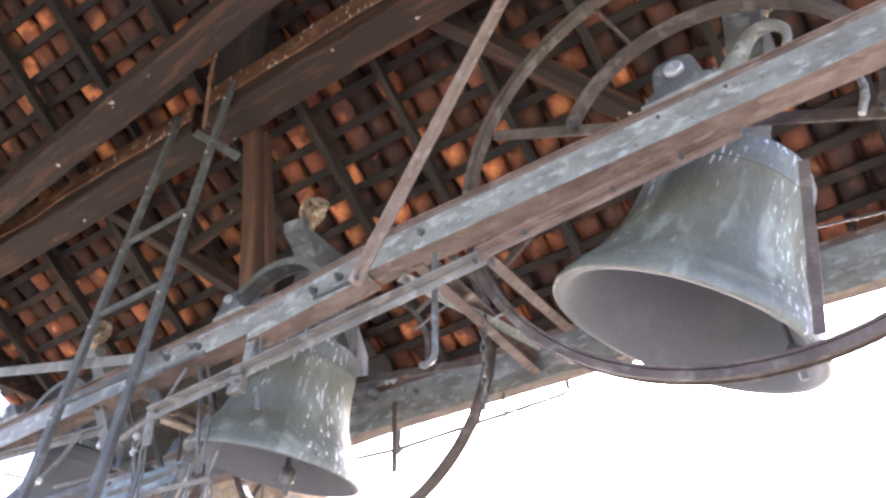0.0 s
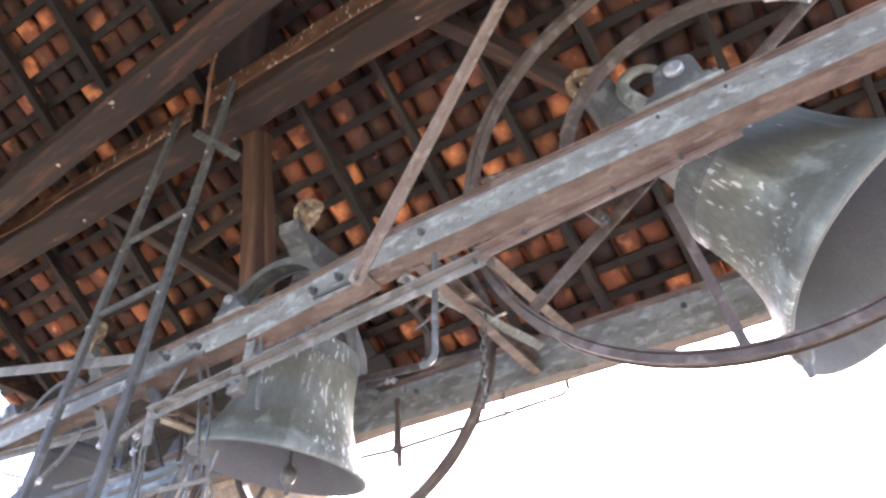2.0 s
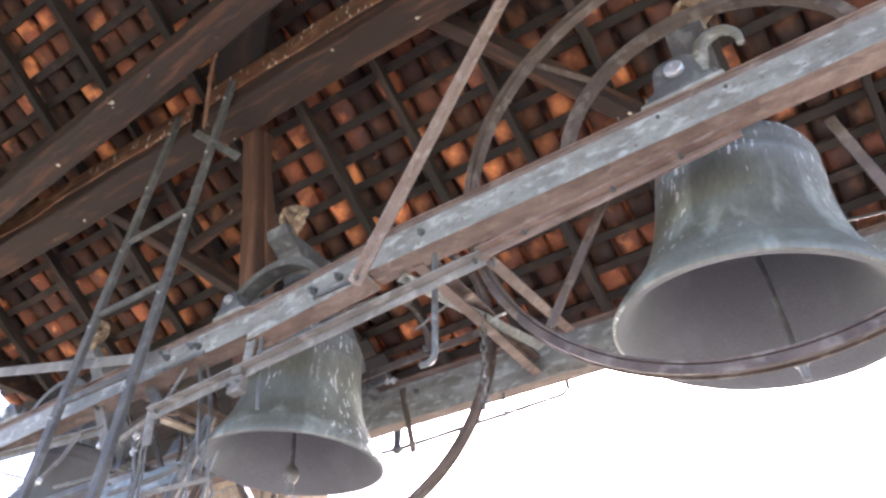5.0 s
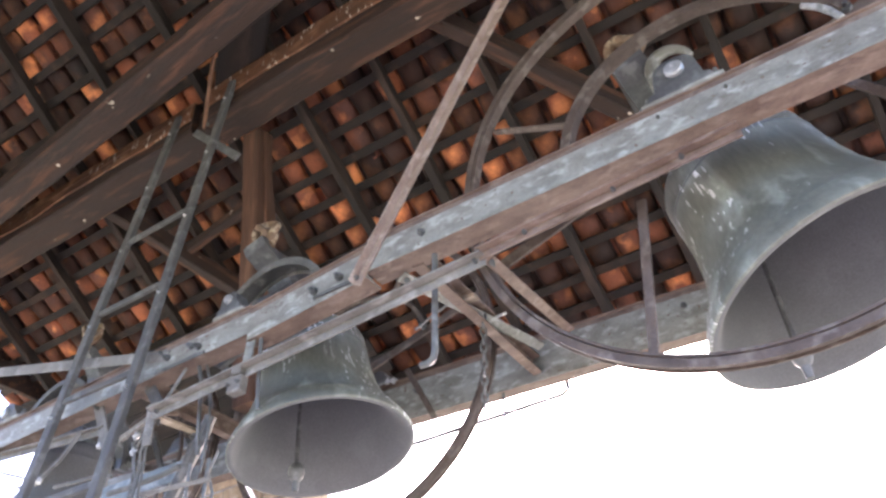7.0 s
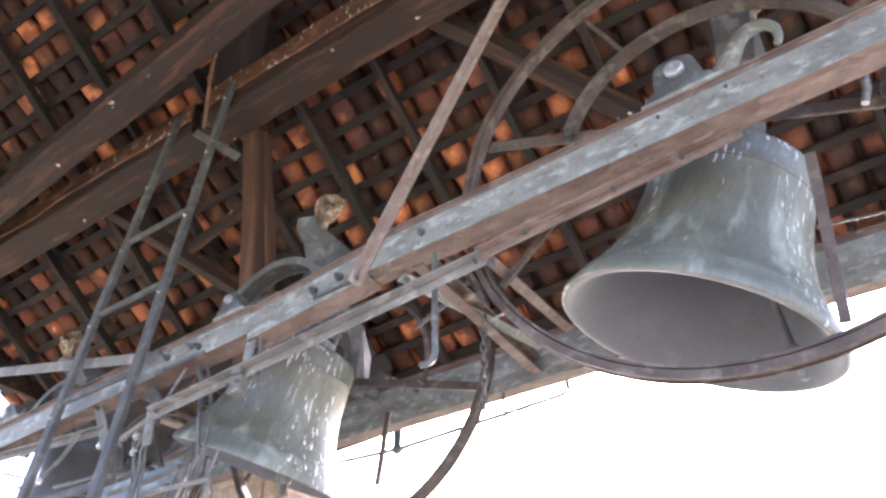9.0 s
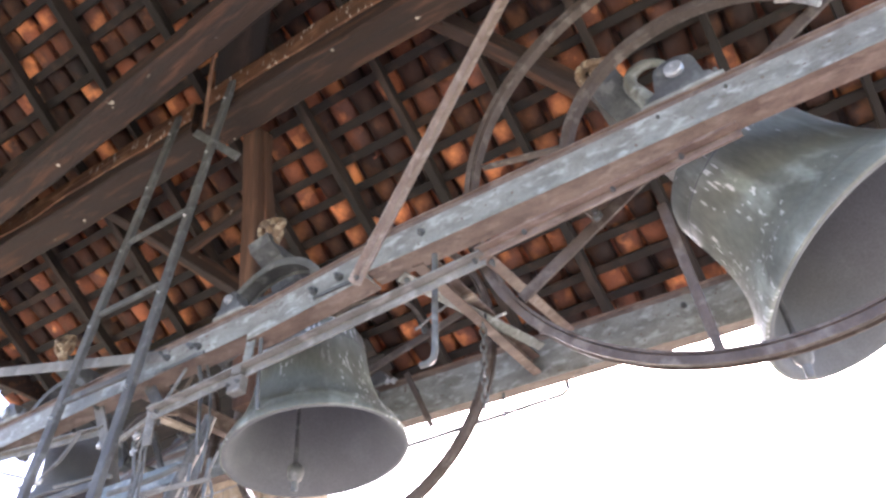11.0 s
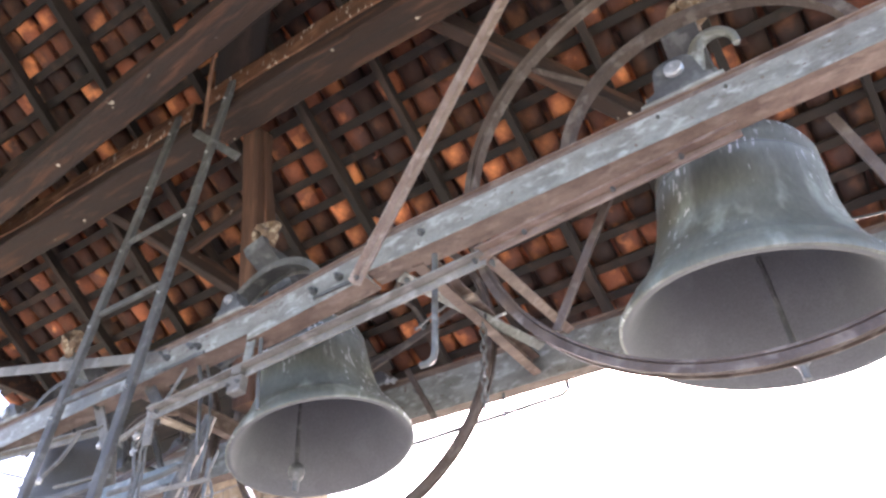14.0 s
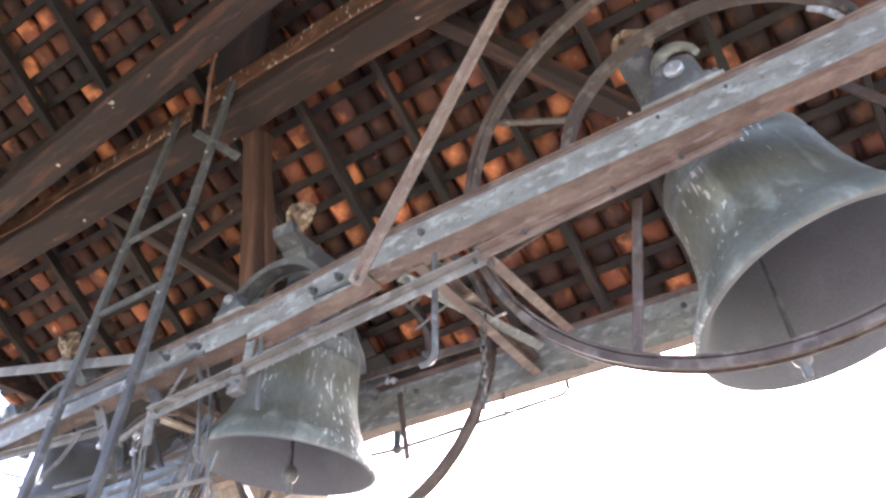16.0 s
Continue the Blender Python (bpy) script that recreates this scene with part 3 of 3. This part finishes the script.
for a, b, w, m, lab in (((-2.68, 1.94, 1.63), (-3.54, 3.0, 2.185), 0.04, PALEWOOD, "worn wooden lever running back to the far beam"),
                        ((-2.70, 1.95, 1.66), (-3.236, 2.6, 2.09), 0.024, RUST, "thin rusty lever by the hammer bracket"),
                        ((-3.236, 2.6, 2.09), (-3.044, 2.6, 1.988), 0.022, RUST, "thin rusty lever end"),
                        ((-2.95, 1.95, 1.58), (-2.68, 1.95, 1.66), 0.03, DULL, "short steel lever by the hammer bracket")):
    flat_bar("lever", lab, a, b, w, m, (0, -0.5, 1), 0.02, "lever")
flat_bar("bell_hammer", "dark iron hammer arm behind the ladder", (-3.0, 2.45, 1.84), (-3.1, 2.45, 1.42), 0.06, IRON, (0, 1, 0), 0.03, "hammer")
flat_bar("bell_hammer", "thin dark iron hammer arm", (-3.33, 2.42, 1.93), (-3.1, 2.42, 1.5), 0.03, IRON, (0, 1, 0), 0.02, "hammer")

flat_bar("hammer_plate", "faded blue painted steel plate below the far beam", (-3.4, 2.25, 1.535), (-2.79, 2.25, 1.525), 0.012, BLUE_STEEL, (0, 0, 1), 0.095, "steel plate")
flat_bar("lower_bar", "thin steel bar below the levers", (-2.74, 1.985, 1.30), (-2.31, 1.985, 1.256), 0.016, DULL, (0, -0.4, 1), 0.02)
rod("pull_rod", "thin upright pull rod on the lower bar", [(-2.446, 1.99, 1.36), (-2.44, 1.99, 1.0)], 0.008, ZINC)
rod("pull_rod", "thin upright pull rod on the lower bar", [(-2.335, 1.99, 1.35), (-2.34, 1.99, 1.0)], 0.009, ZINC)
rod("stay_wire", "thin bright stay rod under the far rafters", [(-0.10, 3.3, 2.33), (0.10, 3.3, 2.294), (0.62, 3.3, 2.2), (0.9, 3.2, 2.0)], 0.007, ZINC)
rod("pull_rod", "thin dark rod slanting behind the levers", [(-2.62, 2.2, 1.72), (-2.664, 2.2, 1.607), (-2.86, 2.2, 1.28)], 0.03, IRON)
rod("spring_rod", "bent steel spring rod under the beam", [(-1.70, 2.6, 2.06), (-1.60, 2.6, 2.1), (-1.51, 2.6, 2.13), (-1.3, 2.55, 1.96)], 0.007, ZINC)


# Pale block that stands in for the bright glint at the brace's end.
def build_brace_glint():
    t = thing("wedge", "pale block added as the glint on the steel brace", "wedge", "", at(-1.255, 2.35, 1.9))
    bm = bmesh.new()
    pts = [(-0.04, 0), (0.04, 0), (0.04, 0.018), (-0.03, 0.034)]
    a = [bm.verts.new((x, -0.02, z)) for x, z in pts]
    d = [bm.verts.new((x, 0.02, z)) for x, z in pts]
    bm.faces.new(a)
    bm.faces.new(d[::-1])
    for i in range(4):
        bm.faces.new((a[i], d[i], d[(i + 1) % 4], a[(i + 1) % 4]))
    part("wedge_block", bm, PALEWOOD, t)


build_brace_glint()

CABLES = (((-3.21, 1.93, 1.72), (-3.32, 1.93, 1.6), (-3.5, 1.94, 1.53), (-3.62, 1.93, 1.54), 0.010),
          ((-2.49, 1.97, 1.86), (-2.44, 1.97, 1.72), (-2.42, 1.97, 1.55), (-2.4, 1.98, 1.38), 0.009),
          ((-2.46, 1.99, 1.86), (-2.40, 1.99, 1.7), (-2.37, 1.99, 1.5), (-2.38, 1.99, 1.3), 0.006),
          ((-2.54, 1.95, 1.84), (-2.6, 1.95, 1.76), (-2.66, 1.95, 1.69), (-2.72, 1.95, 1.6), 0.008),
          ((-2.76, 1.97, 1.66), (-2.84, 1.97, 1.56), (-2.79, 1.97, 1.42), (-2.78, 1.97, 1.2), 0.008),
          ((-2.74, 1.95, 1.6), (-2.79, 1.95, 1.5), (-2.74, 1.95, 1.36), (-2.76, 1.95, 1.15), 0.006),
          ((-3.32, 1.94, 1.47), (-3.15, 1.94, 1.45), (-3.0, 1.94, 1.44), (-2.9, 1.94, 1.41), 0.009),
          ((-2.92, 1.96, 1.34), (-2.75, 1.97, 1.34), (-2.6, 1.98, 1.35), (-2.5, 1.98, 1.36), 0.012),
          ((-2.71, 1.945, 1.55), (-2.74, 1.945, 1.483), (-2.726, 1.95, 1.4), (-2.74, 1.95, 1.2), 0.007),
          ((-2.717, 1.955, 1.56), (-2.728, 1.96, 1.484), (-2.715, 1.96, 1.403), (-2.714, 1.96, 1.2), 0.006),
          ((-2.3, 2.0, 1.38), (-2.34, 2.0, 1.3), (-2.3, 2.0, 1.2), (-2.31, 2.0, 1.05), 0.006))
for *pts, cr in CABLES:
    rod("cable", "thin slack grey cable among the levers", pts, cr, ZINC, "cable", group="hammer cables")


# Bright collars added for the glints among the cables and on the back beam.
def build_glint_collars():
    for x, y, z in ((-2.79, 1.94, 1.57), (-2.80, 1.95, 1.50), (-3.45, 1.93, 1.53), (-3.05, 1.94, 1.60), (-2.13, 3.02, 2.115), (-2.17, 3.02, 2.125)):
        t = thing("glint_collar", "small bright collar added as a glint", "clamp", "cable clamps", at(x, y, z))
        bm = bmesh.new()
        lathe(bm, [(0, -0.015), (0.011, -0.014), (0.015, 0), (0.009, 0.006), (0.009, 0.018), (0, 0.02)], 12)
        part("collar", bm, ZINC_BRIGHT, t, "", True)
        bm = bmesh.new()
        bolt(bm, (0.011, 0, 0), (1, 0, 0), 0.007, 0.01)
        part("screw", bm, ZINC_BRIGHT, t)


build_glint_collars()


def build_chain(top, low, link=0.05):
    t = thing("chain", "slack steel chain hanging under the beam", "chain", "", at(*top))
    d = at(*low) - at(*top)
    n = int(d.length / (link * 0.8))
    mesh = None
    for i in range(n):
        if mesh is None:
            bm = bmesh.new()
            tube(bm, [(0.013 * math.cos(a), 0, 0.025 * math.sin(a)) for a in np.linspace(0, 2 * math.pi, 12, endpoint=False)], 0.0055, 6, True)
            ob = part("link", bm, ZINC, t, "", True)
            mesh = ob.data
        else:
            ob = new("link", mesh)
            ob.parent = t
        ob.location = d * ((i + 0.5) / n)
        ob.rotation_euler = (0, 0, radians(90 * (i % 2) + 20))


build_chain((-1.265, 2.5, 1.93), (-1.3, 2.5, 1.45))


def build_ladder():
    t = thing("ladder", "narrow grey steel ladder leaning against the beam and purlin", "ladder")
    rails = (((-2.75, 1.76, 1.0 + EYE), (-2.75, 2.032, 4.19 + EYE)), ((-3.26, 1.74, 1.0 + EYE), (-3.26, 2.03, 4.16 + EYE)))
    rails = [tuple(Vector(p) for p in r) for r in rails]
    for a, b in rails:
        bm = bmesh.new()
        section(bm, a, b, [(-0.028, -0.013), (-0.024, -0.016), (0.024, -0.016), (0.028, -0.013), (0.028, 0.013), (0.024, 0.016), (-0.024, 0.016), (-0.028, 0.013)], (0, 1, 0))
        part("rail", bm, LADDER, t)
        for f in np.arange(0.06, 1, 0.175):
            bm = bmesh.new()
            bolt(bm, a.lerp(b, f) + Vector((0, -0.015, 0)), (0, -1, 0), 0.009, 0.008)
            part("rivet", bm, ZINC_BRIGHT, t)
    for z in (1.29, 1.84, 2.39, 2.94):
        f = (z - 1.0) / 3.19
        bm = bmesh.new()
        bar(bm, rails[1][0].lerp(rails[1][1], f), rails[0][0].lerp(rails[0][1], f), 0.022, 0.03, (0, 0, 1), 0.003)
        part("rung", bm, LADDER, t)
    bm = bmesh.new()
    bar(bm, at(-2.985, 2.0, 3.80), at(-2.52, 2.0, 3.285), 0.02, 0.05, (0, 0, 1), 0.003)
    part("top_brace", bm, LADDER, t)


build_ladder()


# ---- roof timbers ----
def timber(name, label, a, b, wide, high, up=(0, 0, 1), group="roof timbers"):
    """A hewn baulk with slightly wavy arrises."""
    bm = bmesh.new()
    va, vb = at(*a), at(*b)
    n = max(6, int((vb - va).length / 0.18))
    m, ln = along(va, vb, up)
    rings = []
    for i in range(n + 1):
        x = -ln / 2 + ln * i / n
        ring = []
        for y, z in ((-0.5, -0.44), (-0.44, -0.5), (0.44, -0.5), (0.5, -0.44), (0.5, 0.44), (0.44, 0.5), (-0.44, 0.5), (-0.5, 0.44)):
            w = noise.noise(Vector((x * 2.1 + a[0] * 3, y * 2 + a[1], z * 2 + a[2]))) * 0.018
            ring.append(bm.verts.new(Vector((x, y * wide + w, z * high + 0.7 * w))))
        rings.append(ring)
    for p, q in zip(rings, rings[1:]):
        for j in range(8):
            bm.faces.new((p[j], p[(j + 1) % 8], q[(j + 1) % 8], q[j]))
    bm.faces.new(rings[0][::-1])
    bm.faces.new(rings[-1])
    ob = part(name, bm, DARK_SAWN if name == "rafter" else REDWOOD if "reddish" in label else DARK_SAWN if name == "roof_brace" else OAK)
    ob.matrix_basis = m
    return tagged(ob, label, "timber", group) if label else ob


def build_purlin(label, x0, x1, low, top):
    t = thing("purlin", label, "timber", "purlins", at(0, 2.175, 0))
    ob = timber("baulk", "", (x0, 2.175, (low + top) / 2), (x1, 2.175, (low + top) / 2), 0.25, top - low, group="")
    m = ob.matrix_basis.copy()
    ob.parent = t
    ob.matrix_basis = t.matrix_basis.inverted() @ m
    bm = bmesh.new()                            # strip painted paler as the sunlit upper arris, with uneven edges
    n = int((x1 - x0) / 0.07)
    rows = []
    for i in range(n + 1):
        x = x0 + 0.01 + (x1 - x0 - 0.02) * i / n
        up = top + 0.006 + 0.014 * noise.noise(Vector((x * 3.1, 0.3, 0))) + 0.005 * noise.noise(Vector((x * 14, 2.3, 0)))
        low_edge = top - 0.185 + 0.045 * noise.noise(Vector((x * 1.7, 5.1, 0))) + 0.012 * noise.noise(Vector((x * 9, 7.7, 0)))
        mid = top - 0.085 + 0.01 * noise.noise(Vector((x * 2.3, 9.1, 0)))
        rows.append([bm.verts.new((x, y, z)) for y, z in ((-0.124, low_edge), (-0.137, low_edge + 0.008), (-0.139, mid - 0.004), (-0.132, mid), (-0.14, mid + 0.004), (-0.138, up - 0.01), (-0.128, up), (-0.1, up))])
    for p, q in zip(rows, rows[1:]):
        for j in range(7):
            bm.faces.new((p[j], p[j + 1], q[j + 1], q[j]))
        bm.faces.new((p[7], p[0], q[0], q[7]))
    bm.faces.new(rows[0][::-1])
    bm.faces.new(rows[-1])
    part("pale_edge", bm, LIT_EDGE, t, "weathered edge painted pale as if sunlit, with droppings")


build_purlin("heavy hewn brown timber purlin with pale drips", -6.5, -3.13, 3.955, 4.255)
build_purlin("heavy hewn brown timber purlin with pale drips, spliced at its end", -3.0, 3.2, 3.955, 4.295)
flat_bar("roof_strap", "brown rusted strap running from the purlin up to the tie beam", (-2.948, 2.028, 3.843), (-2.37, 1.54, 4.24), 0.042, REDWOOD, (0.4, -1, 0.2), 0.012, "strap")
timber("packing_block", "short timber block in the purlin joint", (-3.125, 2.2, 4.08), (-3.005, 2.2, 4.08), 0.18, 0.25, (0, 0, 1), "")
timber("tie_beam", "upper hewn dark timber below the rafters", (-6.4, 1.90, 4.02), (-1.7, 1.528, 4.02), 0.21, 0.17)
timber("roof_post", "slender reddish-brown timber post", (-2.80, 2.60, 1.99), (-2.80, 2.36, 3.97), 0.15, 0.12, (0, 1, 0))
timber("post_batten", "narrow reddish batten nailed beside the roof post", (-2.713, 2.62, 2.35), (-2.735, 2.38, 3.96), 0.045, 0.07, (0, 1, 0), "")
# near-black timber added to fill the shadowed gap above the purlin
timber("roof_brace", "wide dark timber added as shade between purlin and tie beam", (-2.93, 2.22, 4.36), (-2.0, 1.42, 4.36), 0.3, 0.13)
timber("collar_beam", "weathered timber under the far rafters", (-4.38, 2.31, 4.14), (-3.60, 3.31, 3.46), 0.11, 0.13)
timber("diagonal_timber", "brown timber brace below the far rafters", (-1.35, 2.31, 4.14), (-0.40, 3.33, 3.45), 0.11, 0.13)
timber("short_brace", "short timber brace under the far rafters", (-3.9, 2.81, 3.80), (-3.2, 2.74, 3.85), 0.06, 0.09)
RAFTER_X = [-6.2, -5.3, -4.5, -3.85, -3.13, -2.5, -1.86, -1.2, -0.55, 0.1, 0.75, 1.4, 2.1, 2.8]
for x in RAFTER_X:
    pa, pb = roof_point(x, ROOF_EAVE_Y + 0.03, -0.07), roof_point(x, RIDGE_Y + 0.02, -0.07)
    timber("rafter", "dark sawn rafter below the tile laths", (pa.x, pa.y, pa.z - EYE), (pb.x, pb.y, pb.z - EYE), 0.055, 0.09, (0, 0, 1), "rafters")
timber("ridge_beam", "dark timber ridge beam", (-6.55, RIDGE_Y, 5.36), (3.2, RIDGE_Y, 5.36), 0.14, 0.2)

def build_shade_boards():
    """Boards added under the rafters by the west end and eave, standing for shade."""
    t = thing("shade_soffit", "dark boards added under the rafters as shade", "boards", kind="structure")
    y = 4.25
    while y > 3.45:
        x1 = -2.95
        bm = bmesh.new()
        pa, pb = roof_point(-6.6, y, -0.135), roof_point(x1 + 0.06 * math.sin(y * 37), y, -0.135)
        m, ln = along(pa, pb, roof_point(0, y, 1) - roof_point(0, y, 0))
        brick_shape(bm, (ln, 0.148, 0.02), m, 0.002)
        part("board", bm, DARK_SAWN, t)
        y -= 0.155 * math.cos(SLOPE)


build_shade_boards()

# ---- tile roof ----
ROOF = thing("roof_north", "old terracotta barrel-tile roof seen from below", "roof", kind="structure")
LATH_STEP, TILE_STEP = 0.21, 0.2


def build_laths():
    slope_len = (ROOF_EAVE_Y + 0.06 - RIDGE_Y) / math.cos(SLOPE)
    n = int(slope_len / LATH_STEP)
    for i in range(n + 1):
        y = ROOF_EAVE_Y + 0.06 - i * LATH_STEP * math.cos(SLOPE)
        bm = bmesh.new()
        pa, pb = roof_point(WEST, y, 0.0), roof_point(EAST, y, 0.0)
        m, ln = along(pa, pb, roof_point(0, y, 1) - roof_point(0, y, 0))
        brick_shape(bm, (ln, 0.062, 0.028), m, 0.003)
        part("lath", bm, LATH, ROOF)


def tile_mesh(up):
    """One barrel tile, 0.3 long, tapered; up: a cover (hump), else a trough."""
    bm = bmesh.new()
    rows = []
    for s, r in ((-0.15, 0.097), (0.0, 0.091), (0.15, 0.084)):
        row = []
        for rr in (r, r - 0.012):
            for j in range(6):
                a = math.pi * (0.06 + 0.88 * j / 5)
                row.append(bm.verts.new((rr * math.cos(a), s, (rr * 0.72 * math.sin(a) - 0.03) * (1 if up else -1))))
        rows.append(row)
    for p, q in zip(rows, rows[1:]):
        for j in range(5):
            bm.faces.new((p[j], p[j + 1], q[j + 1], q[j]))
            bm.faces.new((p[6 + j], q[6 + j], q[7 + j], p[7 + j]))
        bm.faces.new((p[0], q[0], q[6], p[6]))
        bm.faces.new((p[5], p[11], q[11], q[5]))
    for row, f in ((rows[0], 1), (rows[-1], -1)):
        for j in range(5):
            bm.faces.new([row[j], row[6 + j], row[7 + j], row[j + 1]][::f])
    bmesh.ops.recalc_face_normals(bm, faces=bm.faces)
    me = bpy.data.meshes.new("tile")
    bm.to_mesh(me)
    bm.free()
    me.materials.append(TILE)
    for f in me.polygons:
        f.use_smooth = True
    return me


def build_tiles():
    rnd = random.Random(4)
    meshes = (tile_mesh(False), tile_mesh(True))
    slope_len = (ROOF_EAVE_Y + 0.09 - RIDGE_Y) / math.cos(SLOPE)
    rows = int(slope_len / LATH_STEP)
    cols = int((EAST - WEST) / TILE_STEP)
    tilt = Matrix.Rotation(-SLOPE, 4, "X")
    rest_v, rest_f, count = [], [], 0
    src = [([v.co.copy() for v in me.vertices], [tuple(q.vertices) for q in me.polygons]) for me in meshes]
    for i in range(rows + 1):
        y = ROOF_EAVE_Y + 0.09 - (i + 0.5) * LATH_STEP * math.cos(SLOPE)
        for j in range(cols + 1):
            for kind in (0, 1):
                x = WEST + (j + 0.5 * kind) * TILE_STEP + rnd.uniform(-0.012, 0.012)
                if x > EAST:
                    continue
                p = roof_point(x, y, (0.058 if kind == 0 else 0.09) + rnd.uniform(-0.006, 0.01))
                m = Matrix.Translation(p) @ tilt @ pose(0, 0, 0, rnd.uniform(1.5, 5.0), rnd.uniform(-4, 4), rnd.uniform(-3.5, 3.5))
                if kind == 0 and -4.6 < x < -1.0 and 1.7 < y < 3.75 and count < 150 or kind == 1 and -4.6 < x < -1.0 and 1.7 < y < 3.75 and count < 300:
                    ob = new("tile", meshes[kind])
                    ob.parent = ROOF
                    ob.matrix_basis = m
                    count += 1
                else:
                    b = len(rest_v)
                    vs, fs = src[kind]
                    rest_v += [m @ v for v in vs]
                    rest_f += [tuple(b + q for q in f) for f in fs]
    me = bpy.data.meshes.new("tile_field")
    me.from_pydata(rest_v, [], rest_f)
    me.materials.append(TILE)
    me.polygons.foreach_set("use_smooth", [True] * len(me.polygons))
    ob = new("tile_field", me)
    ob.parent = ROOF
    tagged(ob, kind="stuff")


def build_far_slope():
    bm = bmesh.new()
    top = ROOF_EAVE_H + (ROOF_EAVE_Y - RIDGE_Y) * math.tan(SLOPE)
    pts = [(WEST, RIDGE_Y, top + 0.1), (EAST, RIDGE_Y, top + 0.1), (EAST, -2.4, 3.49), (WEST, -2.4, 3.49)]
    lo = [bm.verts.new(at(*q)) for q in pts]
    hi = [bm.verts.new(at(q[0], q[1], q[2] + 0.08)) for q in pts]
    bm.faces.new(lo)
    bm.faces.new(hi[::-1])
    for i in range(4):
        bm.faces.new((lo[i], hi[i], hi[(i + 1) % 4], lo[(i + 1) % 4]))
    tagged(part("roof_south", bm, TILE), "plain tiled slope behind the camera", "roof", kind="structure")


build_laths()
build_tiles()
build_far_slope()

# ---- stone pier, piece by piece ----
PIER = thing("stone_pier", "ochre stone corner pier with worn joints", "pier", place=Vector((0, 0, 0)), kind="structure")


def build_pier():
    rnd = random.Random(9)
    x0, x1, y0, y1, top = -4.98, -3.92, 4.15, 4.65, EYE + 2.68
    bm = bmesh.new()
    brick_shape(bm, (x1 - x0 - 0.03, y1 - y0 - 0.03, top), Matrix.Translation(((x0 + x1) / 2, (y0 + y1) / 2, top / 2)), 0)
    part("core", bm, PLASTER, PIER)
    z = top
    row = 0
    while z > 0.2:
        h = rnd.uniform(0.17, 0.22)
        cut = [x0, x0 + (0.38 if row % 2 else 0.55) + rnd.uniform(-0.04, 0.04), x0 + 0.78 + rnd.uniform(-0.05, 0.05), x1]
        for a, b in zip(cut, cut[1:]):
            bm = bmesh.new()
            brick_shape(bm, (b - a - 0.014, y1 - y0, h - 0.014), Matrix.Translation(((a + b) / 2, (y0 + y1) / 2 + rnd.uniform(-0.012, 0.012), z - h / 2)), 0.012)
            part("stone", bm, STONE, PIER)
        z -= h
        row += 1


build_pier()


# ---- what moves ----
def swing(ob, amp, drift, period, t0, share=1.0):
    """Rows of a pendulum swing about the thing's own Y axis: amp and its drift per second, in degrees."""
    place, rows = ob.location.copy(), []
    for i in range(129):
        t = 16.0 * i / 128
        a = share * (amp + drift * t) * math.cos(2 * math.pi * (t - t0) / period)
        rows.append((t, Matrix.Translation(place) @ pose(0, 0, 0, 0, -a, 0)))
    walk(ob, rows)


def motions():
    for key, share, *how in (("big", -1.0, 36.75, -0.487, 4.4878, 1.7818), ("middle", -0.9, 25.18, -0.5, 3.1755, 1.0307), ("small", -0.8, 21.5, -0.65, 2.517, 1.06)):
        bell, clapper = BELLS[key]
        swing(bell, *how)
        swing(clapper, *how, share)


motions()
